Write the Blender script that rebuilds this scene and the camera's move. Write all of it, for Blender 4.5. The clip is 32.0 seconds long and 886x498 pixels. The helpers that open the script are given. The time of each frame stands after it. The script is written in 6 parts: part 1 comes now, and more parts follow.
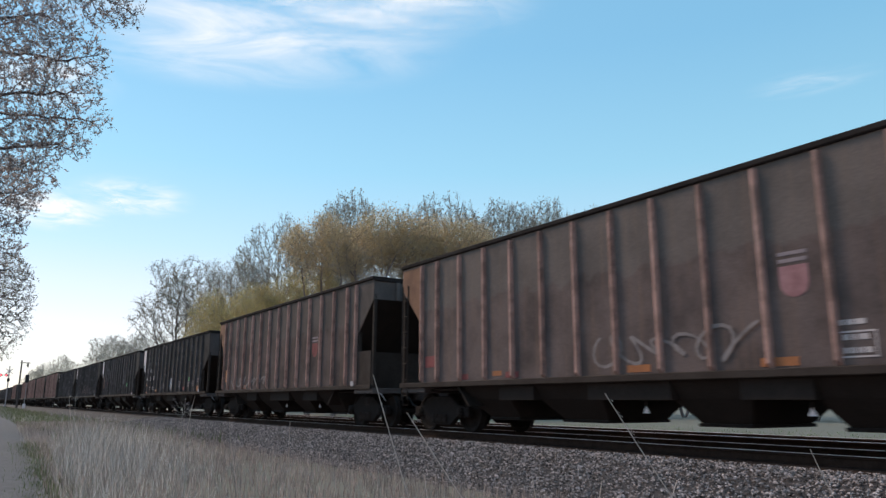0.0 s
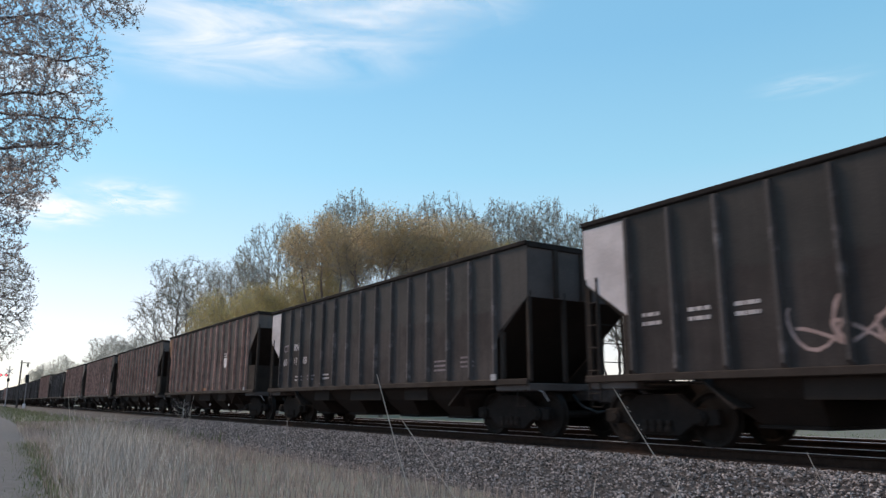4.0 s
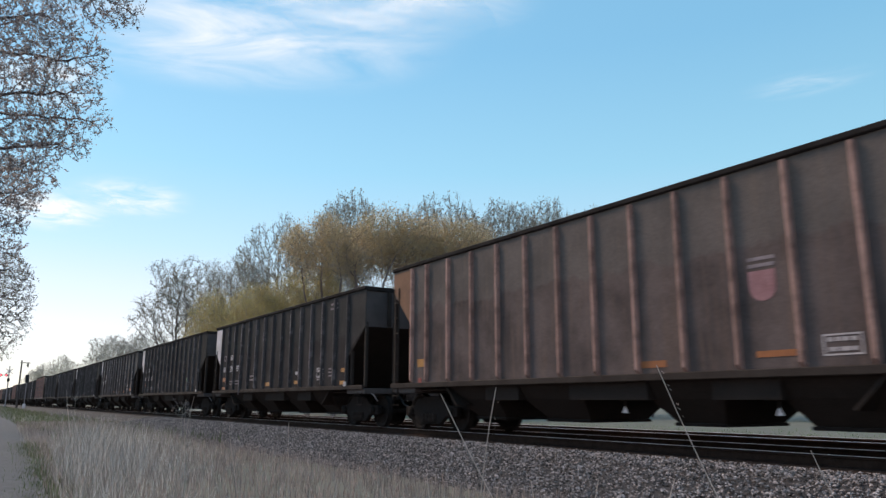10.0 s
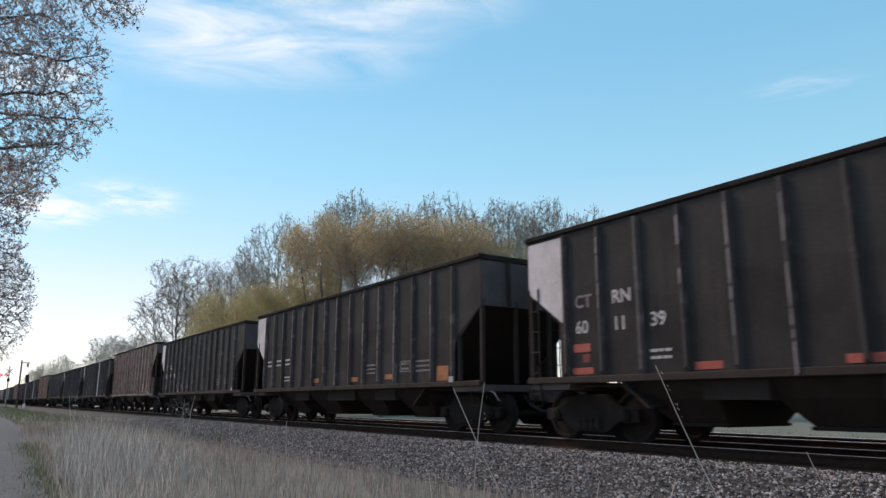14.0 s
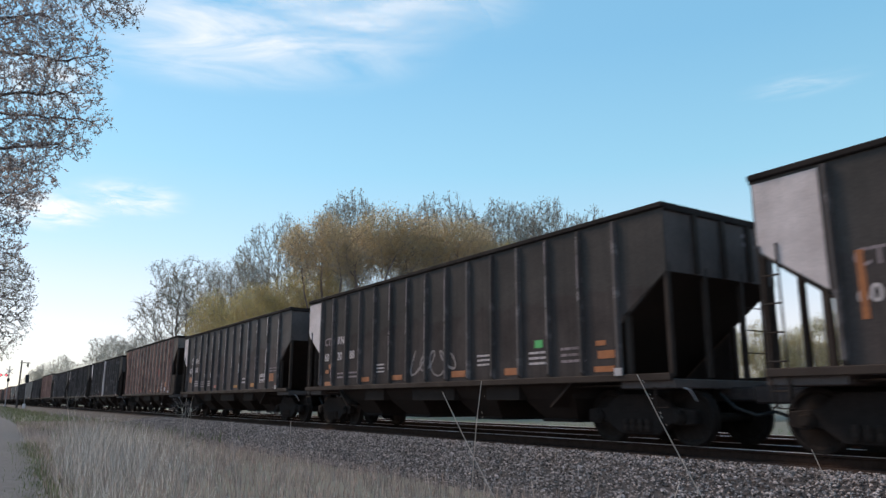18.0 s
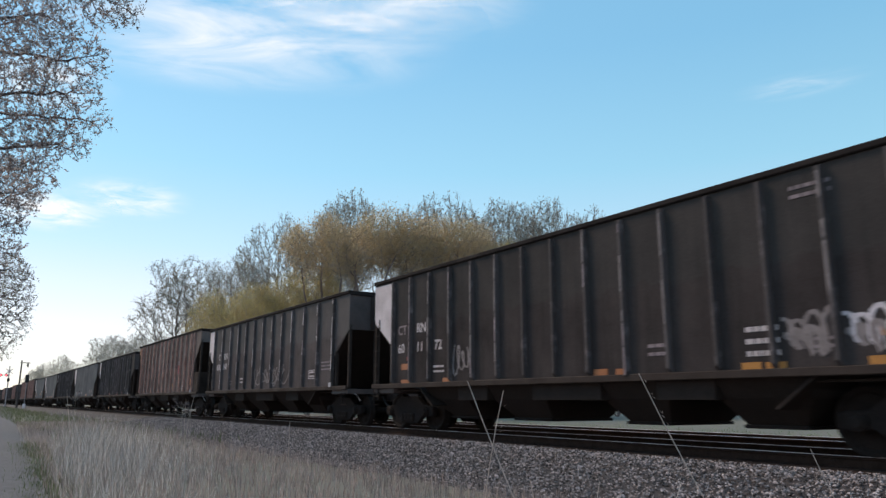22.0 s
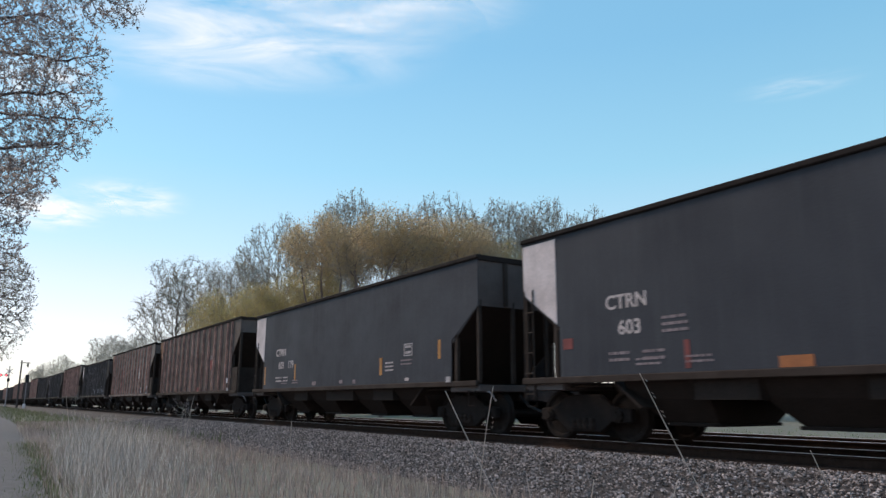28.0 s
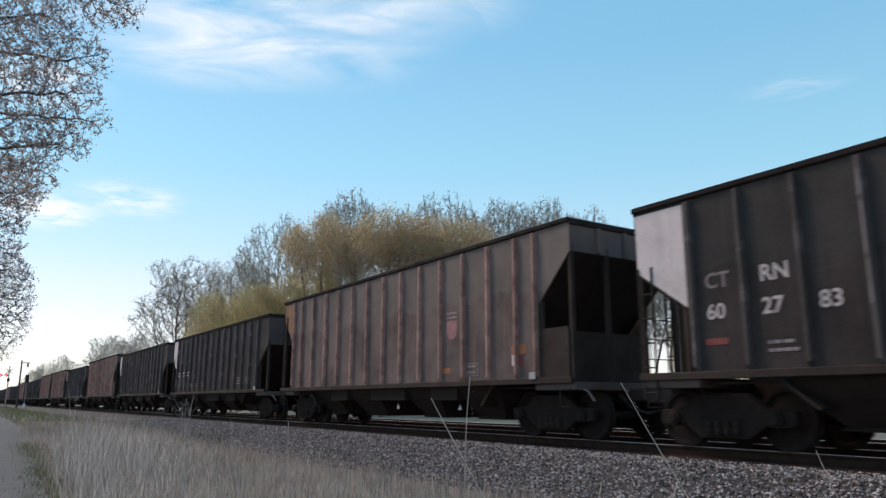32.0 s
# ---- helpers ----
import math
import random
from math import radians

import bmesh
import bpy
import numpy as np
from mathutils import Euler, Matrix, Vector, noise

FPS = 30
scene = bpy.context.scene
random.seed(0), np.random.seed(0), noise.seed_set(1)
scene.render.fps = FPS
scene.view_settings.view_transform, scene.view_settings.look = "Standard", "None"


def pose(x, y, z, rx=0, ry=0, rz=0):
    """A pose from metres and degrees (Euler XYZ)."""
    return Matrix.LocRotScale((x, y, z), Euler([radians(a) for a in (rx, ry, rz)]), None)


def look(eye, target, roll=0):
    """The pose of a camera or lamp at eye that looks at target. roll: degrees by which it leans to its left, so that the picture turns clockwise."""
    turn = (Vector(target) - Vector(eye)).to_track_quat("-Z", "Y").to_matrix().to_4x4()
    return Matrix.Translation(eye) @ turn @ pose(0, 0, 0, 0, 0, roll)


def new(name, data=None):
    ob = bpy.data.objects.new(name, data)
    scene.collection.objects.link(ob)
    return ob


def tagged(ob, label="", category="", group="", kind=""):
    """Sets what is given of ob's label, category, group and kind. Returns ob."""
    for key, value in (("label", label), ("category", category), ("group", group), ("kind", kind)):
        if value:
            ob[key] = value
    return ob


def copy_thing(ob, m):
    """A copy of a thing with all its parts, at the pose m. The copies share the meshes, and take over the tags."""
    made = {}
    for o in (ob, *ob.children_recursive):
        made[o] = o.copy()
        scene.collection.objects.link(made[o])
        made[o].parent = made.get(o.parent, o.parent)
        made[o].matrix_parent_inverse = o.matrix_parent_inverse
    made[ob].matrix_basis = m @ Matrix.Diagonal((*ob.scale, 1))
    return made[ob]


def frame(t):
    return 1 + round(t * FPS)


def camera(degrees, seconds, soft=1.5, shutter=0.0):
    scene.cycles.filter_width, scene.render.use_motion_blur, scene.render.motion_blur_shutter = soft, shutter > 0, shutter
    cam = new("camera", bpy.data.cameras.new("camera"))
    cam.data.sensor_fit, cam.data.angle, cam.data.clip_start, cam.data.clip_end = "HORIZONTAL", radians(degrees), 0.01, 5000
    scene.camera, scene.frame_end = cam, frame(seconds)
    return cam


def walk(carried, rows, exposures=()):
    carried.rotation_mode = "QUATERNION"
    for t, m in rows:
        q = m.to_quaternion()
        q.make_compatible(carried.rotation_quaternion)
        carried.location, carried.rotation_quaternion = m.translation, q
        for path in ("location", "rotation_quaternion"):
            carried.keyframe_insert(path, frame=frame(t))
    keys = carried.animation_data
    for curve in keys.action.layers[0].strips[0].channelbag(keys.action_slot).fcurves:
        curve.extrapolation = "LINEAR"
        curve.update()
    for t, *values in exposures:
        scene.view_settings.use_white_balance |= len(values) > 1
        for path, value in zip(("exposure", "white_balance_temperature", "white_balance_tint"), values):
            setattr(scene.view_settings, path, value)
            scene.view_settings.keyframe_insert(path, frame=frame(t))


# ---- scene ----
cam = camera(63.571, 32.0, soft=1.42, shutter=0.13)
RAIL_Z = 0.6          # rail top above the field
TRACK_Y = 10.826      # centre line of the near track
CAR_PITCH = 16.3      # coupler to coupler
CAR_LEN = 14.68       # hopper body, end to end
ROLL = 0.163
EYE = (0.0, 0.0, 1.291)
AIM = (-0.81745, 0.53636, 0.20969)
AIM_AT = (EYE[0] + 10 * AIM[0], EYE[1] + 10 * AIM[1], EYE[2] + 10 * AIM[2])
walk(cam, [(0, look(EYE, AIM_AT, ROLL)), (32, look(EYE, AIM_AT, ROLL))], exposures=((0, 0.8), (32, 0.8)))


def train_s(t):
    """Way of the train along the track, in metres, at t seconds: it slows a little."""
    q = t - 16.0
    return 268.656 + 17.5714 * q - 0.0145 * q * q - 2e-5 * q ** 3


# ---- world and sun ----
SUN_EL, SUN_AZ = 42.0, 203.0    # azimuth counted from +x towards +y
world = bpy.data.worlds.new("sky")
scene.world = world
world.use_nodes = True
wn, wl = world.node_tree.nodes, world.node_tree.links
sky = wn.new("ShaderNodeTexSky")
sky.sky_type, sky.sun_disc = "NISHITA", False
sky.sun_elevation, sky.sun_rotation = radians(SUN_EL), radians(90 - SUN_AZ)
sky.air_density, sky.dust_density, sky.ozone_density = 1.0, 0.1, 1.5
# a thin even haze over the clear sky, paler towards the horizon
haze, zen, sep, mul = wn.new("ShaderNodeValToRGB"), wn.new("ShaderNodeTexCoord"), wn.new("ShaderNodeSeparateXYZ"), wn.new("ShaderNodeMix")
for at, col in ((0.0, (5.2, 4.65, 4.8)), (0.1, (5.05, 4.65, 4.85)), (0.15, (4.3, 4.6, 4.95)), (0.2, (3.2, 4.5, 5.05)), (0.31, (1.95, 4.1, 5.0)), (0.46, (1.35, 3.4, 4.8)), (1.0, (1.0, 2.6, 4.2))):
    e_ = haze.color_ramp.elements.new(at) if 0 < at < 1 else haze.color_ramp.elements[-int(at)]
    e_.color = (*col, 1)
mul.data_type, mul.blend_type = "RGBA", "MIX"
mul.inputs[0].default_value = 0.65
wl.new(zen.outputs["Generated"], sep.inputs[0])
wl.new(sep.outputs["Z"], haze.inputs[0])
wl.new(sky.outputs[0], mul.inputs[6])
wl.new(haze.outputs[0], mul.inputs[7])
wl.new(mul.outputs[2], wn["Background"].inputs[0])
wn["Background"].inputs[1].default_value = 0.105

sun = new("sun", bpy.data.lights.new("sun", "SUN"))
sun.data.energy, sun.data.angle, sun.data.color = 1.6, radians(16), (1.0, 0.8, 0.6)
sd = Vector((math.cos(radians(SUN_EL)) * math.cos(radians(SUN_AZ)), math.cos(radians(SUN_EL)) * math.sin(radians(SUN_AZ)), math.sin(radians(SUN_EL))))
sun.matrix_world = look(sd * 50, (0, 0, 0))


# ---- materials ----
def mat(name, base, other=None, rough=0.8, metal=0.0, scale=3.0, fine=40.0, amount=0.6, bump=0.15, streak=0.0,
        streak_col=(0.2, 0.18, 0.16), island=0.0, spec=0.3, thresh=(0.4, 0.65), bump_dist=0.01, obj_var=0.0, streak_lim=(0.55, 0.8), thin=0.0, warm_dusty=True, tide=None):
    """Two-scale procedural surface: patches of a second colour, fine grain, upright streaks, relief."""
    m = bpy.data.materials.new(name)
    m.use_nodes = True
    n, l = m.node_tree.nodes, m.node_tree.links
    b = n["Principled BSDF"]
    b.inputs["Roughness"].default_value, b.inputs["Metallic"].default_value = rough, metal
    b.inputs["Specular IOR Level"].default_value = spec
    tc = n.new("ShaderNodeTexCoord")
    info = n.new("ShaderNodeObjectInfo")
    add = n.new("ShaderNodeVectorMath")
    add.operation = "MULTIPLY_ADD"
    comb = n.new("ShaderNodeCombineXYZ")
    for k in range(3):
        l.new(info.outputs["Random"], comb.inputs[k])
    add.inputs[1].default_value = (37, 53, 0)
    l.new(comb.outputs[0], add.inputs[0])
    l.new(tc.outputs["Object"], add.inputs[2])
    vec = add.outputs[0]

    def noise_tex(s, detail, v=vec, r=0.6):
        t = n.new("ShaderNodeTexNoise")
        t.inputs["Scale"].default_value, t.inputs["Detail"].default_value, t.inputs["Roughness"].default_value = s, detail, r
        l.new(v, t.inputs["Vector"])
        return t.outputs["Fac"]

    def ramp(fac, lo, hi):
        r = n.new("ShaderNodeMapRange")
        r.inputs["From Min"].default_value, r.inputs["From Max"].default_value = lo, hi
        l.new(fac, r.inputs["Value"])
        return r.outputs[0]

    def mix(fac, a, c, mode="MIX", f=1.0):
        x = n.new("ShaderNodeMix")
        x.data_type, x.blend_type = "RGBA", mode
        if fac is None:
            x.inputs["Factor"].default_value = f
        else:
            l.new(fac, x.inputs["Factor"])
        for s, q in ((x.inputs[6], a), (x.inputs[7], c)):
            if isinstance(q, tuple):
                s.default_value = (*q, 1)
            else:
                l.new(q, s)
        return x.outputs[2]

    def times(a, k):
        x = n.new("ShaderNodeMath")
        x.operation = "MULTIPLY"
        l.new(a, x.inputs[0])
        x.inputs[1].default_value = k
        return x.outputs[0]

    other = other or tuple(c * 0.6 for c in base)
    if warm_dusty:
        base, other = [(c[0] * 1.06, c[1] * 0.94, c[2]) for c in (base, other)]    # warmth missing from the light is put into the base colours
    big = ramp(noise_tex(scale, 6), *thresh)
    col = mix(times(big, amount), base, other)
    if streak:
        mp = n.new("ShaderNodeMapping")
        mp.inputs["Scale"].default_value = (3.2, 3.2, 0.16)
        l.new(vec, mp.inputs["Vector"])
        st = ramp(noise_tex(2.4, 5, mp.outputs[0], 0.7), *streak_lim)
        col = mix(times(st, streak), col, streak_col)
    if tide:    # dust that clings above an uneven line
        tz, tint = tide
        sp = n.new("ShaderNodeSeparateXYZ")
        l.new(tc.outputs["Object"], sp.inputs[0])
        wob = n.new("ShaderNodeMath")
        wob.operation = "MULTIPLY_ADD"
        l.new(noise_tex(1.7, 3), wob.inputs[0])
        wob.inputs[1].default_value = 0.7
        l.new(sp.outputs["Z"], wob.inputs[2])
        col = mix(times(ramp(wob.outputs[0], tz + 0.32, tz + 0.4), 0.4), col, tint)
    grain = noise_tex(fine, 4)
    g2 = ramp(grain, 0.2, 0.8)
    gv = n.new("ShaderNodeMapRange")
    gv.inputs["To Min"].default_value, gv.inputs["To Max"].default_value = 0.72, 1.22
    l.new(g2, gv.inputs["Value"])
    gc = n.new("ShaderNodeCombineColor")
    for k in range(3):
        l.new(gv.outputs[0], gc.inputs[k])
    col = mix(None, col, gc.outputs[0], "MULTIPLY")
    if island or obj_var:
        src = n.new("ShaderNodeNewGeometry").outputs["Random Per Island"] if island else info.outputs["Random"]
        w = island or obj_var
        iv = n.new("ShaderNodeMapRange")
        iv.inputs["To Min"].default_value, iv.inputs["To Max"].default_value = 1 - w, 1 + w
        l.new(src, iv.inputs["Value"])
        ic = n.new("ShaderNodeCombineColor")
        for k in range(3):
            l.new(iv.outputs[0], ic.inputs[k])
        col = mix(None, col, ic.outputs[0], "MULTIPLY")
    l.new(col, b.inputs["Base Color"])
    rr = n.new("ShaderNodeMapRange")
    rr.inputs["To Min"].default_value, rr.inputs["To Max"].default_value = max(rough - 0.12, 0.05), min(rough + 0.12, 1)
    l.new(big, rr.inputs["Value"])
    l.new(rr.outputs[0], b.inputs["Roughness"])
    if bump:
        bp = n.new("ShaderNodeBump")
        bp.inputs["Strength"].default_value, bp.inputs["Distance"].default_value = bump, bump_dist
        l.new(grain, bp.inputs["Height"])
        l.new(bp.outputs[0], b.inputs["Normal"])
    if thin:    # light passes through leaves and blades
        tl, mx = n.new("ShaderNodeBsdfTranslucent"), n.new("ShaderNodeMixShader")
        l.new(col, tl.inputs[0])
        mx.inputs[0].default_value = thin
        l.new(b.outputs[0], mx.inputs[1])
        l.new(tl.outputs[0], mx.inputs[2])
        l.new(mx.outputs[0], n["Material Output"].inputs[0])
    return m


def glow(name, colour, strength):
    m = bpy.data.materials.new(name)
    m.use_nodes = True
    b = m.node_tree.nodes["Principled BSDF"]
    b.inputs["Base Color"].default_value = b.inputs["Emission Color"].default_value = (*colour, 1)
    b.inputs["Emission Strength"].default_value = strength
    return m


M_BROWN = mat("brown_paint", (0.135, 0.107, 0.095), (0.068, 0.056, 0.051), 0.85, spec=0.12, amount=0.85, obj_var=0.22, scale=0.9, streak=0.75, streak_col=(0.19, 0.118, 0.09), streak_lim=(0.5, 0.75), thresh=(0.4, 0.64), tide=(2.92, (0.165, 0.138, 0.126)))
M_TAN = mat("dusty_tan_paint", (0.2, 0.166, 0.144), (0.095, 0.079, 0.068), 0.85, spec=0.12, amount=0.85, obj_var=0.1, scale=0.9, streak=0.6, streak_col=(0.23, 0.16, 0.125), thresh=(0.42, 0.58), tide=(2.92, (0.25, 0.21, 0.19)))
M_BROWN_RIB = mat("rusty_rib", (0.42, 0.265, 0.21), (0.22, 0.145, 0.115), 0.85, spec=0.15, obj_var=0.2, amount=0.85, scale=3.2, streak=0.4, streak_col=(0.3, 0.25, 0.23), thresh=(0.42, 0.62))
M_RUST = mat("orange_rust", (0.23, 0.12, 0.065), (0.13, 0.08, 0.06), 0.85, scale=1.6)
M_BLACK = mat("black_paint", (0.072, 0.063, 0.0575), (0.045, 0.0395, 0.0365), 0.85, spec=0.05, amount=0.85, obj_var=0.22, scale=0.9, streak=0.7, streak_col=(0.034, 0.031, 0.03), streak_lim=(0.48, 0.72), thresh=(0.4, 0.64), tide=(2.62, (0.076, 0.069, 0.066)))
M_PLATE = mat("faded_black_paint", (0.105, 0.092, 0.085), (0.066, 0.059, 0.055), 0.85, spec=0.05, amount=0.85, obj_var=0.12, scale=0.9, streak=0.6, streak_col=(0.05, 0.046, 0.044), streak_lim=(0.48, 0.72), thresh=(0.4, 0.64), tide=(2.62, (0.125, 0.114, 0.11)))
M_BLACK_RIB = mat("worn_black_rib", (0.085, 0.076, 0.071), (0.24, 0.22, 0.21), 0.8, spec=0.12, obj_var=0.3, scale=3.0, amount=0.7, thresh=(0.54, 0.7))
# Dusty black; light missing on the sunless ends is put into it.
M_BLACK_END = mat("dusty_lifted_black", (0.115, 0.099, 0.089), (0.072, 0.062, 0.056), 0.85, scale=1.2, spec=0.12)
M_NAVY = mat("navy_paint", (0.05, 0.05, 0.062), (0.034, 0.034, 0.043), 0.7, spec=0.15, scale=0.6, streak=0.7, streak_col=(0.066, 0.066, 0.076), streak_lim=(0.5, 0.8), thresh=(0.35, 0.7), warm_dusty=False)
M_CHORD = mat("dark_chord", (0.03, 0.026, 0.0235), None, 0.85, scale=2, spec=0.05)
M_UNDER = mat("grimy_steel", (0.031, 0.0255, 0.0215), (0.043, 0.0355, 0.03), 0.9, spec=0.05, scale=2.5)
M_APRON = mat("dusty_apron", (0.05, 0.04, 0.033), (0.034, 0.0275, 0.023), 0.85, spec=0.1, scale=2)
M_FRAME = mat("cast_frame", (0.021, 0.018, 0.016), (0.034, 0.029, 0.026), 0.9, spec=0.06, scale=5)
M_WHEEL = mat("wheel_steel", (0.025, 0.021, 0.018), (0.018, 0.015, 0.013), 0.85, 0.0, spec=0.08, scale=6)
M_WHITE = mat("dirty_white_paint", (0.64, 0.59, 0.56), (0.38, 0.34, 0.32), 0.7, scale=1.3, streak=0.35, streak_col=(0.25, 0.23, 0.23))
M_STRIPE = mat("bright_white_paint", (0.77, 0.72, 0.68), (0.56, 0.52, 0.49), 0.6, scale=1.3)
M_LETTER = mat("letter_paint", (0.53, 0.49, 0.46), (0.33, 0.3, 0.285), 0.7, scale=3)
M_FADED = mat("faded_letter_paint", (0.26, 0.22, 0.22), (0.13, 0.11, 0.11), 0.8, scale=3)
M_PINK = mat("faded_pink_paint", (0.36, 0.19, 0.19), (0.18, 0.09, 0.09), 0.8, scale=3)
M_RED = mat("faded_red_paint", (0.22, 0.06, 0.055), (0.12, 0.05, 0.045), 0.8, scale=3)
M_ORANGE = mat("orange_reflector", (0.36, 0.135, 0.045), (0.22, 0.09, 0.04), 0.5, scale=4)
M_YELLOW = mat("yellow_reflector", (0.44, 0.21, 0.045), (0.3, 0.13, 0.04), 0.5, scale=4)
M_REDPATCH = mat("red_reflector", (0.4, 0.09, 0.06), (0.2, 0.06, 0.05), 0.5, scale=4)
M_GREEN = mat("green_placard", (0.1, 0.45, 0.13), (0.07, 0.3, 0.09), 0.5, scale=4, amount=0.3)
M_SCRAWL = mat("grey_spray_paint", (0.24, 0.215, 0.2), (0.12, 0.107, 0.1), 0.8, scale=4)
M_SCRAWL_W = mat("white_spray_paint", (0.6, 0.58, 0.58), (0.3, 0.28, 0.28), 0.8, scale=4)
M_SCRAWL_P = mat("dusty_pink_spray_paint", (0.38, 0.28, 0.25), (0.2, 0.14, 0.12), 0.8, scale=4)
M_SCRAWL_R = mat("red_spray_paint", (0.4, 0.05, 0.07), (0.25, 0.06, 0.06), 0.8, scale=4)
M_RAIL = mat("rail_steel", (0.036, 0.023, 0.0165), (0.021, 0.014, 0.0105), 0.95, 0.0, spec=0.08, scale=6)
# Sky reflected by the polished heads is put into this pale base.
M_RAILTOP = mat("rail_head_sheen", (0.82, 0.77, 0.72), (0.68, 0.63, 0.59), 0.45, 0.35, scale=5, fine=20, bump=0.02)
M_SOOT = mat("sooty_ballast", (0.064, 0.05, 0.042), (0.038, 0.031, 0.026), 0.97, spec=0.05, scale=9, fine=60, bump=0.8, bump_dist=0.03)
M_TIE = mat("creosote_timber", (0.03, 0.026, 0.023), (0.017, 0.015, 0.014), 0.95, spec=0.05, scale=4, obj_var=0.25)
M_BALLAST = mat("ballast_bed", (0.08, 0.074, 0.069), (0.048, 0.044, 0.041), 0.95, scale=9, fine=60, bump=0.8, bump_dist=0.03)
M_STONE = mat("ballast_stone", (0.3, 0.272, 0.245), (0.09, 0.081, 0.073), 0.9, scale=4, island=0.9, bump=0.2)
M_FIELD = mat("field_grass", (0.15, 0.158, 0.115), (0.21, 0.205, 0.165), 0.95, scale=0.25, fine=9, bump=0.6, bump_dist=0.05)
M_PATH = mat("gravel_path", (0.125, 0.123, 0.115), (0.085, 0.084, 0.077), 0.95, scale=5.0, fine=60, thresh=(0.38, 0.66), bump=0.5, bump_dist=0.02)
M_DRY = mat("dry_grass", (0.47, 0.43, 0.41), (0.27, 0.246, 0.233), 0.85, scale=0.8, island=0.7, bump=0, thin=0.6, warm_dusty=False)
M_LOWGRASS = mat("low_grass", (0.33, 0.308, 0.278), (0.215, 0.2, 0.175), 0.85, scale=0.6, island=0.4, bump=0, thin=0.6)
M_VERGE = mat("dark_green_grass", (0.12, 0.14, 0.075), (0.16, 0.155, 0.1), 0.85, scale=0.9, island=0.35, bump=0, thin=0.5, warm_dusty=False)
M_GREENGRASS = mat("green_grass", (0.26, 0.3, 0.17), (0.3, 0.31, 0.22), 0.85, scale=0.4, island=0.35, bump=0, thin=0.5, warm_dusty=False)
M_STALK = mat("dry_stalk", (0.55, 0.48, 0.4), (0.4, 0.34, 0.28), 0.7, scale=3, bump=0)
M_BARK = mat("grey_bark", (0.2, 0.17, 0.15), (0.13, 0.11, 0.1), 0.9, scale=2.5)
M_BARK_D = mat("dark_bark", (0.12, 0.1, 0.094), (0.075, 0.062, 0.058), 0.9, scale=3)
M_TWIG = mat("pale_twig", (0.36, 0.3, 0.255), (0.24, 0.2, 0.17), 0.9, scale=0.6, bump=0, island=0.35, warm_dusty=False)
M_TWIG_D = mat("dark_twig", (0.25, 0.2, 0.185), (0.15, 0.122, 0.115), 0.9, scale=0.8, bump=0)
M_BUD = mat("spring_bud", (0.4, 0.34, 0.32), (0.2, 0.17, 0.16), 0.8, scale=1, island=0.55, bump=0, thin=0.6, warm_dusty=False)
M_LEAF_G = mat("grey_green_bud", (0.34, 0.32, 0.27), (0.22, 0.21, 0.18), 0.8, scale=0.4, island=0.35, bump=0, thin=0.6, warm_dusty=False)
M_LEAF_Y = mat("yellow_green_leaf", (0.45, 0.38, 0.19), (0.37, 0.29, 0.16), 0.8, scale=0.3, island=0.18, bump=0, thin=0.7, warm_dusty=False)
M_LEAF_B = mat("russet_bud", (0.52, 0.39, 0.25), (0.44, 0.36, 0.21), 0.8, scale=0.3, island=0.18, bump=0, thin=0.7, warm_dusty=False)
M_POLE = mat("weathered_pole", (0.1, 0.085, 0.075), None, 0.9, scale=3)
M_METAL = mat("galvanised_metal", (0.35, 0.35, 0.35), (0.22, 0.22, 0.22), 0.5, 0.6, scale=5)
M_DARKBOX = mat("black_signal_paint", (0.025, 0.025, 0.025), None, 0.6, scale=5)
M_REDLAMP = glow("red_lamp", (1.0, 0.12, 0.16), 1.2)
M_COUPLER = mat("coupler_steel", (0.07, 0.055, 0.05), (0.035, 0.03, 0.028), 0.6, 0.4, scale=6)
M_SHINE = mat("bare_gleam_steel", (0.42, 0.41, 0.4), (0.25, 0.24, 0.23), 0.5, 0.2, scale=8, amount=0.3)


